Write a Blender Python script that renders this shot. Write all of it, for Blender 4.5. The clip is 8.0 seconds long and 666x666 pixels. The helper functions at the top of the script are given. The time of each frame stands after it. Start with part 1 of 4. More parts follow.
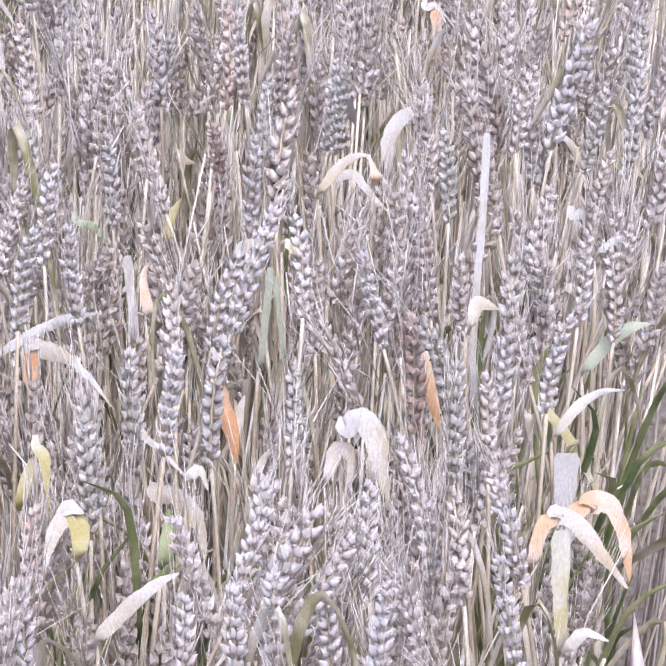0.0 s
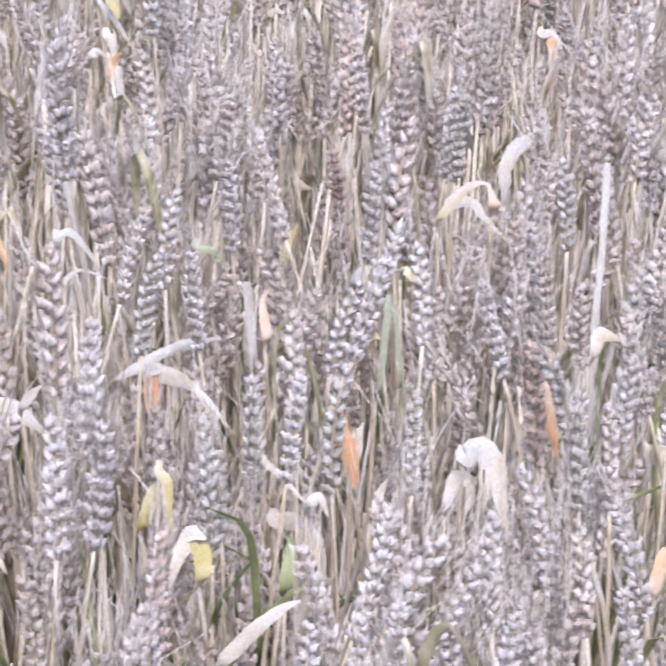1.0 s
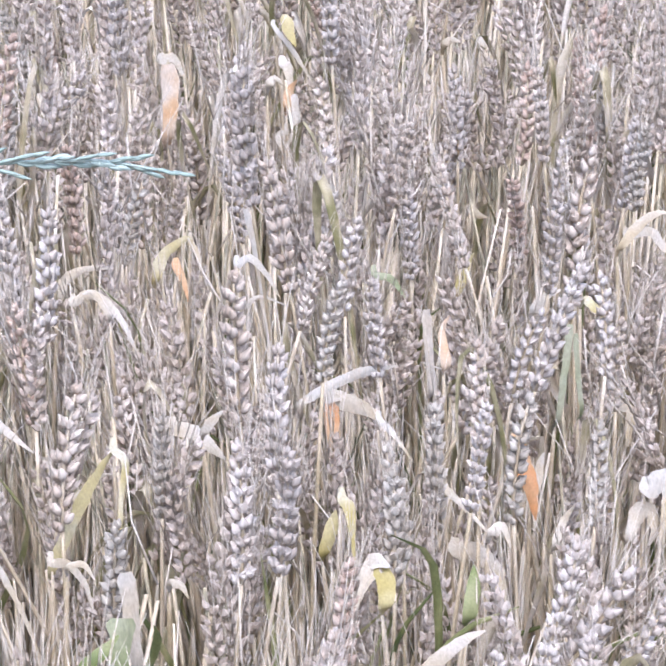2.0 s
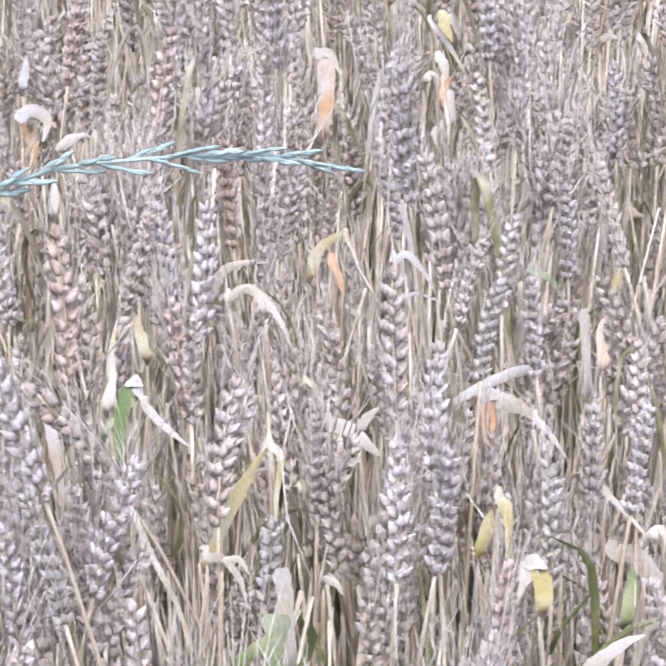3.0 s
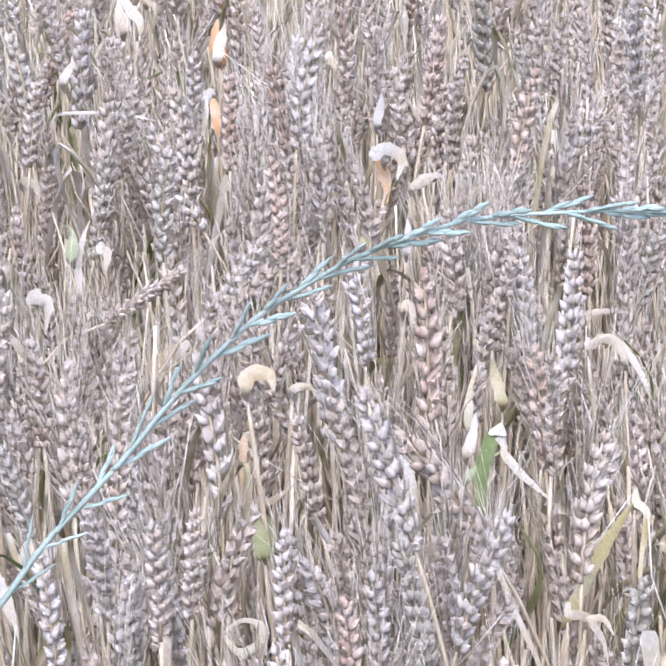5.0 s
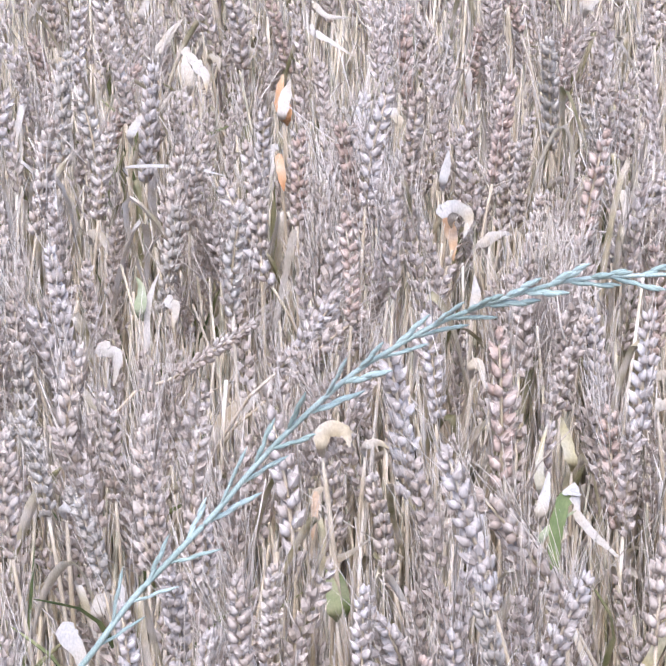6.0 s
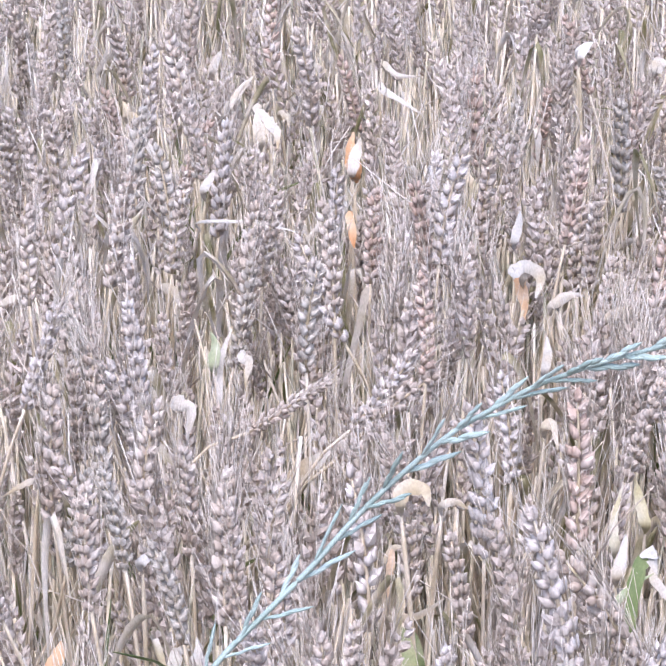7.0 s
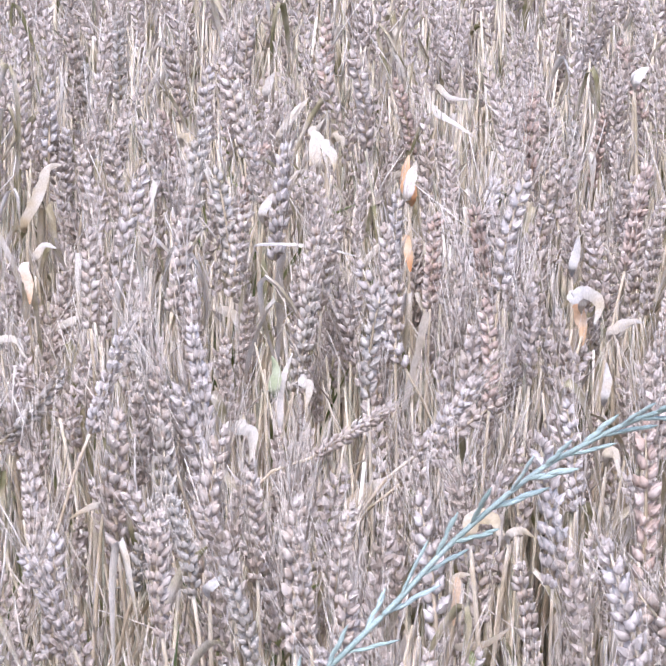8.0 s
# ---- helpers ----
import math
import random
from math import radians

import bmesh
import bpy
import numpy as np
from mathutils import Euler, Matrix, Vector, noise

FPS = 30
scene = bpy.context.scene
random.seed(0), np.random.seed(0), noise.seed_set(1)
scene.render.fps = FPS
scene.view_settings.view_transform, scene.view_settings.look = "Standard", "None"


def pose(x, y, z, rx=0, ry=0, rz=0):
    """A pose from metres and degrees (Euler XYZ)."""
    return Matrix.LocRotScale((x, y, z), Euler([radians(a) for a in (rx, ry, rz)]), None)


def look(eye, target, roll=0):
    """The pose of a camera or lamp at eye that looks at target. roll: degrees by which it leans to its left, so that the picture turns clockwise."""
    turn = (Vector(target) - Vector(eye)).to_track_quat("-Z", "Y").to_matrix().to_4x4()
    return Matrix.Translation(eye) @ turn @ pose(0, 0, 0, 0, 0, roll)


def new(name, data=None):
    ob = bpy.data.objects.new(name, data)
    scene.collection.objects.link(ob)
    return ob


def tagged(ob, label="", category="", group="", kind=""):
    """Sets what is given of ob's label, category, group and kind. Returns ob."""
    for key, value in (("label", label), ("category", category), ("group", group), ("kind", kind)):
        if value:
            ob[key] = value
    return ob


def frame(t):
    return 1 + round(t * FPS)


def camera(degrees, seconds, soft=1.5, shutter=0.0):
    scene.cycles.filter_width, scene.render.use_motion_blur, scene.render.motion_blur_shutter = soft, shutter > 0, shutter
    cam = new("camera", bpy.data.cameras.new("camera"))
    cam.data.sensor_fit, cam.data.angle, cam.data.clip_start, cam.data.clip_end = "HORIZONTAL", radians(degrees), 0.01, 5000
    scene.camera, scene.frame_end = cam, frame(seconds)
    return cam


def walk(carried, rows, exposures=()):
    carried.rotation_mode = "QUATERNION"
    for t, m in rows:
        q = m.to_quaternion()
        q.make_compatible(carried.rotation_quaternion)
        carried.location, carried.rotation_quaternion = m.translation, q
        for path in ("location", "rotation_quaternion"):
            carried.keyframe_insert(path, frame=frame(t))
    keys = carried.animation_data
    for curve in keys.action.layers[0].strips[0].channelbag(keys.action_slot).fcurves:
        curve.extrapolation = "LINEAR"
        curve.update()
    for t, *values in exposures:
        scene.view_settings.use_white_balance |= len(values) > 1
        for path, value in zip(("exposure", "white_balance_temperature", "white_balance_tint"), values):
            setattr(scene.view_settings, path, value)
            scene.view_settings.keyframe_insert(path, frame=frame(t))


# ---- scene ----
cam = camera(17.0, 8.0, soft=1.6, shutter=0.3)
PATH = [
    (0, (0.0761, -0.0354, 1.5830), (0.4059, 1.1191, 0.8630), 3.44),
    (0.5, (0.0731, -0.0334, 1.5828), (0.3943, 1.1298, 0.8729), 3.32),
    (1, (0.0605, -0.0329, 1.5901), (0.3332, 1.1406, 0.8770), 2.60),
    (1.2, (0.0480, -0.0282, 1.5866), (0.2990, 1.1506, 0.8742), 2.35),
    (2.3, (0.0386, -0.0258, 1.5867), (0.1965, 1.1784, 0.8903), 0.50),
    (2.5, (0.0367, -0.0239, 1.5857), (0.1763, 1.1825, 0.8892), 0.20),
    (3, (0.0288, -0.0184, 1.5835), (0.1263, 1.1886, 0.8810), -0.14),
    (3.5, (0.0109, -0.0087, 1.5811), (0.0551, 1.1998, 0.8759), -0.47),
    (4, (0.0000, -0.0000, 1.5800), (0.0000, 1.2124, 0.8800), -1.00),
    (4.5, (-0.0109, 0.0082, 1.5770), (-0.0570, 1.2220, 0.8807), -1.75),
    (5, (-0.0182, 0.0071, 1.5814), (-0.0990, 1.2268, 0.8989), -1.97),
    (5.2, (-0.0218, 0.0060, 1.5835), (-0.1110, 1.2270, 0.9043), -2.04),
    (6.5, (-0.0566, 0.0042, 1.5845), (-0.1669, 1.2481, 0.9516), -1.14),
    (7, (-0.0659, -0.0004, 1.5885), (-0.1929, 1.2478, 0.9674), -1.01),
    (7.5, (-0.0740, -0.0007, 1.5902), (-0.2115, 1.2494, 0.9751), -0.95),
    (8, (-0.0922, -0.0023, 1.5988), (-0.2346, 1.2477, 0.9848), -0.83),
]
walk(cam, [(t, look(eye, target, roll)) for t, eye, target, roll in PATH], [(0, 1.43, 5090, 18.2), (2.5, 1.43, 5180, 13.6), (5, 1.42, 5180, 14.2), (7, 1.44, 5160, 17.8), (8, 1.46, 5170, 18.2)])

# ---- light: a bright overcast sky ----
world = bpy.data.worlds.new("overcast_sky")
scene.world = world
world.use_nodes = True
wn = world.node_tree
sky = wn.nodes.new("ShaderNodeTexSky")
sky.sky_type, sky.sun_disc = "NISHITA", False
sky.sun_elevation, sky.sun_rotation = radians(68), radians(187)
sky.dust_density, sky.air_density = 6.0, 1.0
wn.links.new(sky.outputs[0], wn.nodes["Background"].inputs[0])
wn.nodes["Background"].inputs[1].default_value = 0.13
sun = new("sun", bpy.data.lights.new("sun", "SUN"))
sun.data.energy, sun.data.angle, sun.data.color = 1.3, radians(70), (1.0, 0.98, 0.96)
sun.matrix_world = look((0, 0, 5), (0.25, 2.0, 0.0))


# ---- materials ----
def material(name, colours, rough=0.6, spread=0.25, grain=(90, 90, 9), translucent=0.0, bump=0.25, per_island=False, spec=0.4, wander=0.6, along=0.0, fresh=0.85):
    """A dry plant surface: a base colour that wanders between the given ones from piece to piece and along the grain."""
    m = bpy.data.materials.new(name)
    m.use_nodes = True
    t = m.node_tree
    N, link = t.nodes.new, t.links.new
    b = t.nodes["Principled BSDF"]
    co = N("ShaderNodeTexCoord")
    mp = N("ShaderNodeMapping")
    mp.inputs["Scale"].default_value = grain
    link(co.outputs["Object"], mp.inputs["Vector"])
    fine = N("ShaderNodeTexNoise")
    fine.inputs["Scale"].default_value, fine.inputs["Detail"].default_value = 9.0, 4.0
    link(mp.outputs[0], fine.inputs["Vector"])
    wide = N("ShaderNodeTexNoise")
    wide.inputs["Scale"].default_value, wide.inputs["Detail"].default_value = 38.0, 2.0
    link(co.outputs["Object"], wide.inputs["Vector"])
    if per_island:
        rnd = N("ShaderNodeNewGeometry").outputs["Random Per Island"]
    else:
        rnd = N("ShaderNodeObjectInfo").outputs["Random"]
    mix = N("ShaderNodeMath")
    mix.operation = "MULTIPLY_ADD"
    link(wide.outputs["Fac"], mix.inputs[0])
    mix.inputs[1].default_value = 3.2 * wander
    half = N("ShaderNodeMath")
    half.operation, half.inputs[1].default_value, half.inputs[2].default_value = "MULTIPLY_ADD", 1.25 - wander, -0.125 - 1.1 * wander
    link(rnd, half.inputs[0])
    link(half.outputs[0], mix.inputs[2])
    picked = mix.outputs[0]
    if along:
        tip = N("ShaderNodeAttribute")
        tip.attribute_name = "along"
        aged = N("ShaderNodeMath")
        aged.operation, aged.inputs[1].default_value = "MULTIPLY_ADD", -along
        link(tip.outputs["Fac"], aged.inputs[0])
        lifted = N("ShaderNodeMath")
        lifted.operation, lifted.inputs[1].default_value = "ADD", fresh * along
        link(picked, lifted.inputs[0])
        link(lifted.outputs[0], aged.inputs[2])
        picked = aged.outputs[0]
    ramp = N("ShaderNodeValToRGB")
    e = ramp.color_ramp.elements
    while len(e) < len(colours):
        e.new(0.5)
    for i, c in enumerate(colours):
        e[i].position, e[i].color = i / max(1, len(colours) - 1), (*c, 1)
    link(picked, ramp.inputs[0])
    hsv = N("ShaderNodeHueSaturation")
    val = N("ShaderNodeMapRange")
    val.inputs["To Min"].default_value, val.inputs["To Max"].default_value = 1 - spread, 1 + spread
    val.inputs["From Min"].default_value, val.inputs["From Max"].default_value = 0.3, 0.7
    link(fine.outputs["Fac"], val.inputs["Value"])
    link(val.outputs[0], hsv.inputs["Value"])
    link(ramp.outputs[0], hsv.inputs["Color"])
    link(hsv.outputs[0], b.inputs["Base Color"])
    b.inputs["Roughness"].default_value = rough
    b.inputs["Specular IOR Level"].default_value = spec
    bp = N("ShaderNodeBump")
    bp.inputs["Strength"].default_value, bp.inputs["Distance"].default_value = bump, 0.0006
    link(fine.outputs["Fac"], bp.inputs["Height"])
    link(bp.outputs[0], b.inputs["Normal"])
    if translucent:
        tr = N("ShaderNodeBsdfTranslucent")
        link(hsv.outputs[0], tr.inputs["Color"])
        ms = N("ShaderNodeMixShader")
        ms.inputs[0].default_value = translucent
        link(b.outputs[0], ms.inputs[1])
        link(tr.outputs[0], ms.inputs[2])
        link(ms.outputs[0], t.nodes["Material Output"].inputs["Surface"])
    return m


CHAFF = {
    "pale": [(0.40, 0.33, 0.265), (0.49, 0.42, 0.355), (0.555, 0.495, 0.435)],
    "tan": [(0.375, 0.29, 0.215), (0.47, 0.385, 0.305), (0.545, 0.47, 0.39)],
    "grey": [(0.32, 0.27, 0.21), (0.41, 0.355, 0.285), (0.50, 0.445, 0.37)],
    "russet": [(0.36, 0.25, 0.18), (0.46, 0.345, 0.265), (0.55, 0.45, 0.365)],
}
CHAFF_MAT = {k: material(k + "_chaff", c, rough=0.65, spread=0.20, grain=(55, 55, 9), bump=0.35, translucent=0.2, spec=0.15) for k, c in CHAFF.items()}
AWN = material("awn", [(0.38, 0.31, 0.225), (0.52, 0.44, 0.345), (0.64, 0.56, 0.47)], rough=0.55, per_island=True, spec=0.15)
STALK = material("stalk", [(0.36, 0.285, 0.17), (0.48, 0.38, 0.25), (0.55, 0.46, 0.335)], rough=0.45, grain=(200, 200, 6))
LEAF_LOOK = dict(rough=0.55, spread=0.15, grain=(95, 95, 4), wander=0.7, translucent=0.28, bump=0.2, spec=0.25, along=0.4)
BLEACHED = material("bleached_leaf", [(0.38, 0.295, 0.17), (0.44, 0.37, 0.275), (0.475, 0.43, 0.365)], **LEAF_LOOK)
STRAW = material("straw_leaf", [(0.36, 0.28, 0.17), (0.45, 0.38, 0.28), (0.52, 0.46, 0.385)], **LEAF_LOOK)
ORANGE = material("rusty_leaf", [(0.45, 0.215, 0.08), (0.48, 0.31, 0.165), (0.53, 0.44, 0.34)], fresh=0.6, **LEAF_LOOK)
YELLOW = material("yellow_leaf", [(0.35, 0.28, 0.09), (0.42, 0.35, 0.175), (0.49, 0.435, 0.32)], fresh=0.72, **LEAF_LOOK)
PALE_GREEN = material("pale_green_leaf", [(0.18, 0.205, 0.085), (0.26, 0.275, 0.14), (0.37, 0.36, 0.24)], **LEAF_LOOK)
GREEN = material("green_leaf", [(0.10, 0.13, 0.035), (0.17, 0.19, 0.065), (0.31, 0.295, 0.15)], fresh=0.5, **LEAF_LOOK)
RYE = material("blue_green_spike", [(0.205, 0.25, 0.20), (0.295, 0.345, 0.285), (0.41, 0.455, 0.39)], rough=0.45, spread=0.3, grain=(300, 300, 8), translucent=0.1)
RYE_STEM = material("grey_green_stem", [(0.20, 0.24, 0.19), (0.26, 0.305, 0.25), (0.33, 0.37, 0.31)], rough=0.5, spread=0.25, grain=(300, 300, 8))
STUFF_CHAFF = material("field_chaff", [(0.34, 0.27, 0.20), (0.46, 0.375, 0.30), (0.55, 0.47, 0.395)], rough=0.55, spread=0.28, grain=(55, 55, 9), per_island=True, translucent=0.2, spec=0.15)
STUFF_STALK = material("field_stalk", [(0.12, 0.10, 0.06), (0.29, 0.255, 0.17), (0.47, 0.38, 0.25), (0.57, 0.47, 0.34), (0.64, 0.56, 0.45)], rough=0.5, spread=0.25, grain=(200, 200, 6), per_island=True, spec=0.2)
STUFF_LEAF = material("field_leaf", [(0.17, 0.15, 0.06), (0.38, 0.315, 0.19), (0.49, 0.415, 0.31), (0.57, 0.505, 0.42)], rough=0.55, spread=0.25, grain=(300, 300, 6), translucent=0.18, per_island=True)
UNDERGROWTH = material("undergrowth", [(0.075, 0.095, 0.03), (0.19, 0.195, 0.07), (0.39, 0.345, 0.17)], rough=0.55, spread=0.25, grain=(300, 300, 6), translucent=0.3, per_island=True)
SOIL = material("soil", [(0.09, 0.07, 0.05), (0.15, 0.12, 0.09), (0.21, 0.17, 0.13)], rough=0.95, spread=0.4, grain=(12, 12, 12), bump=0.9, per_island=True, spec=0.1)


# ---- shapes ----
def solid(verts, faces, mat, name, smooth=True):
    me = bpy.data.meshes.new(name)
    me.from_pydata([tuple(v) for v in verts], [], faces)
    me.materials.append(mat)
    me.polygons.foreach_set("use_smooth", [smooth] * len(me.polygons))
    return me


def tube(path, radii, sides=5):
    """Vertices and faces of a round stem along a path, closed at its ends."""
    path = [Vector(p) for p in path]
    vs, fs = [], []
    for i, p in enumerate(path):
        d = (path[min(i + 1, len(path) - 1)] - path[max(i - 1, 0)]).normalized()
        a = d.orthogonal().normalized() if abs(d.z) < 0.9 else Vector((1, 0, 0)).cross(d).normalized()
        b = d.cross(a)
        for k in range(sides):
            w = 2 * math.pi * k / sides
            vs.append(p + radii[i] * (math.cos(w) * a + math.sin(w) * b))
    for i in range(len(path) - 1):
        for k in range(sides):
            j = (k + 1) % sides
            fs.append((i * sides + k, i * sides + j, (i + 1) * sides + j, (i + 1) * sides + k))
    fs += [tuple(range(sides))[::-1], tuple(range((len(path) - 1) * sides, len(path) * sides))]
    return vs, fs


def husk(length, width, thick, sides=6, rows=4, beak=0.0, rough=0.0, rng=random):
    """A plump pointed husk that stands on the origin along z; rough: how uneven it is."""
    vs, fs = [Vector((0, 0, 0))], []
    for i in range(rows):
        u = (i + 0.6) / rows
        r = math.sin(math.pi * min(u, 0.97) ** 1.0) ** 0.80
        for k in range(sides):
            w = 2 * math.pi * k / sides
            vs.append(Vector((0.5 * width * r * math.cos(w), 0.5 * thick * r * math.sin(w), length * u)) * (1 + rng.uniform(-rough, rough)))
    vs.append(Vector((0, 0, length * 0.99 + beak)))
    for k in range(sides):
        j = (k + 1) % sides
        fs.append((0, 1 + j, 1 + k))
        for i in range(rows - 1):
            a = 1 + i * sides
            fs.append((a + k, a + j, a + sides + j, a + sides + k))
        a = 1 + (rows - 1) * sides
        fs.append((a + k, a + j, len(vs) - 1))
    return vs, fs


def merged(pieces):
    vs, fs = [], []
    for v, f in pieces:
        n = len(vs)
        vs += v
        fs += [tuple(i + n for i in q) for q in f]
    return vs, fs


def moved(piece, m):
    return [m @ v for v in piece[0]], piece[1]


def spikelet_shape(rng, sides=6, rows=4, lobes=3):
    """Two spread glumes with the florets between them."""
    made = []
    for k in range(lobes):
        c = k - (lobes - 1) / 2
        a = c * rng.uniform(22, 31)
        h = husk(rng.uniform(0.0078, 0.0094) - 0.0008 * abs(c), rng.uniform(0.0051, 0.0061), rng.uniform(0.0042, 0.0051), sides, rows, 0.0012, 0.16, rng)
        made.append(moved(h, pose(0, c * 0.0015, 0.0008 * (1 - abs(c)), -a, rng.uniform(-9, 9), rng.uniform(-25, 25))))
    return merged(made)


EAR = 0.085        # a full ear, with a node every 5 mm on alternate sides
NODES = 17
BENDS = (-0.011, -0.003, 0.004, 0.012)


def node_pose(i, rng, bend=0.0):
    """Where spikelet i sits on its ear, whose tip is bent aside by so much."""
    u = i / (NODES - 1)
    side = 1 if i % 2 else -1
    size = 0.78 + 0.34 * math.sin(math.pi * (0.18 + 0.72 * u))
    on = pose(bend * u * u, 0, EAR * 0.92 * u, 0, math.degrees(math.atan(2 * bend * u / EAR)), 0)
    if i == NODES - 1:
        return on @ Matrix.Scale(0.85, 4)
    return on @ pose(side * 0.0010, 0, 0, 0, side * rng.uniform(22, 38), rng.uniform(-28, 28)) @ Matrix.Scale(size * rng.uniform(0.9, 1.08), 4)


def awn_shape(rng, sides=3, each=2, reach=0.05, bend=0.0, bowed=True):
    made = []
    for i in range(NODES):
        m = node_pose(i, rng, bend)
        tip = m @ Vector((0, 0, 0.0092))
        u = i / (NODES - 1)
        for k in range(each):
            side = 1 if i % 2 else -1
            d = Vector((side * rng.uniform(-0.02, 0.22) + 2 * bend * u / EAR, rng.uniform(-0.18, 0.18), 1)).normalized()
            n = rng.uniform(0.5, 1.15) * reach
            aside = Vector((rng.uniform(-0.14, 0.14), rng.uniform(-0.14, 0.14), 0)) * n
            line = [tip, tip + d * n * 0.5, tip + d * n + aside]
            made.append(tube(line, [0.00034, 0.00025, 0.00010], sides) if bowed else tube(line[::2], [0.00036, 0.00013], sides))
    return merged(made)


def rachis_shape(bend):
    return tube([(bend * u * u, 0, EAR * 0.92 * u) for u in (0, 0.25, 0.5, 0.75, 1)], [0.0013, 0.0013, 0.0011, 0.0009, 0.0006], 6)


def ribbon(path, width, fold=0.25, rng=random, steps=5, start=0.1, tail=None, rise=2.4, twist=1.0, face=None):
    """A withered grass blade along a path: a channel with a sunk midrib, uneven margins, crinkles and a little twist. face: the way its upper side looks."""
    pts = spline(path, steps)
    vs, fs = [], []
    n = len(pts)
    side = None
    phase, tw, end = rng.uniform(0, 6), twist * rng.uniform(-1.0, 1.0), tail or rng.uniform(2.2, 4.5)
    for i, p in enumerate(pts):
        d = (pts[min(i + 1, n - 1)] - pts[max(i - 1, 0)]).normalized()
        if side is None:
            side = Vector((1, 0.25 * rng.uniform(-1, 1), 0)) if abs(d.x) < 0.75 else Vector((0, 0.5, 1))
        side = d.cross(face).normalized() if face else (side - d * side.dot(d)).normalized()
        u = i / (n - 1)
        s = Matrix.Rotation(tw * u + 0.2 * math.sin(phase + 7 * u), 3, d) @ side
        up = d.cross(s)
        w = 0.5 * width * min(1, start + rise * u) * min(1, (1.03 - u) * end) ** 0.8
        curl = fold * (1 + 0.5 * math.sin(2 * phase + 5 * u))
        for k, h in ((-1, curl), (-0.55, 0.32 * curl), (0, 0), (0.55, 0.30 * curl), (1, curl * 0.9)):
            ragged = 1 + rng.uniform(-0.12, 0.12) * abs(k)
            vs.append(p + s * (k * w * ragged) + up * ((h + rng.uniform(-0.06, 0.06)) * w))
    for i in range(n - 1):
        for k in range(4):
            a = i * 5 + k
            fs.append((a, a + 1, a + 6, a + 5))
    return vs, fs


def blade_mesh(shape, mat, rising=False):
    """A leaf whose five-point rows know how far along the blade they lie, from its pale bend to its withered end."""
    me = solid(*shape, mat, "leaf")
    n = len(shape[0]) // 5
    far = me.attributes.new("along", "FLOAT", "POINT")
    for i in range(n * 5):
        u = (i // 5) / (n - 1)
        far.data[i].value = 1 - u if rising else u
    return me


def spline(path, steps=5):
    """A smooth curve through the points."""
    p = [Vector(q) for q in path]
    p = [2 * p[0] - p[1], *p, 2 * p[-1] - p[-2]]
    out = []
    for i in range(1, len(p) - 2):
        for k in range(steps):
            t = k / steps
            a, b, c, d = p[i - 1], p[i], p[i + 1], p[i + 2]
            out.append(0.5 * (2 * b + (c - a) * t + (2 * a - 5 * b + 4 * c - d) * t * t + (3 * b - a - 3 * c + d) * t ** 3))
    return out + [p[-2]]


# ---- the lie of the land: a level field ----
CANOPY = 0.895     # the height of the middle of an ear


def ground_at(x, y):
    return 0.012 * math.sin(3.1 * x + 1.7 * y) + 0.006 * math.sin(11 * x - 7 * y)


def canopy_at(x, y):
    """The crop's top rises and sinks a little from place to place."""
    return CANOPY + 0.022 * noise.noise((1.9 * x, 1.9 * y, 0.4))


def build_ground():
    xs = [-900, -300, -100, -40, -12, -4, *np.arange(-2, 2.01, 0.1), 4, 12, 40, 100, 300, 900]
    ys = [-900, -300, -100, -40, -12, -4, *np.arange(-1, 4.6, 0.1), 6, 9, 14, 24, 44, 120, 400, 1500]
    vs = [(x, y, ground_at(x, y) + (0.01 * noise.noise((x * 9, y * 9, 0)) if abs(x) < 2.1 else 0)) for y in ys for x in xs]
    n = len(xs)
    fs = [(j * n + i, j * n + i + 1, (j + 1) * n + i + 1, (j + 1) * n + i) for j in range(len(ys) - 1) for i in range(n - 1)]
    tagged(new("ground", solid(vs, fs, SOIL, "ground")), "dark bare soil under the ripe wheat", "soil", kind="structure")


build_ground()

# ---- wheat plants ----
rng = random.Random(4)
SPIKELETS = {k: [solid(*spikelet_shape(random.Random(10 * j + 3)), m, "spikelet", j % 3 > 0) for j in range(6)] for k, m in CHAFF_MAT.items()}
AWNS = [[solid(*awn_shape(random.Random(70 + 5 * j + k), each=1 + j % 2, reach=r, bend=b), AWN, "awn_tuft") for j, r in enumerate((0.032, 0.044, 0.058))] for k, b in enumerate(BENDS)]
RACHIS = [solid(*rachis_shape(b), STALK, "rachis") for b in BENDS]
PALE, TAN, GREY, RUSSET = "pale", "tan", "grey", "russet"
WORDS = {
    PALE: "ripe bleached awned wheat plant with a pale plump ear",
    TAN: "ripe tan awned wheat plant with a dry bristly ear",
    GREY: "dull grey-brown wheat plant with a weathered ear",
    RUSSET: "ripe wheat plant with a reddish brown ear",
}
STANDING = []
OPEN = []           # conspicuous leaves that the crop before them leaves open to view


def stalk_path(top, lean):
    """From the ground up to the top, leaning the way the ear leans, more towards the top."""
    foot = Vector((top.x - lean.x * 0.45, top.y - lean.y * 0.35, 0))
    foot.z = ground_at(foot.x, foot.y) - 0.01
    mid = top - lean * 0.22
    mid.z = top.z - 0.25
    return foot, [foot, foot.lerp(mid, 0.55), mid, top - lean.normalized() * 0.06, top]


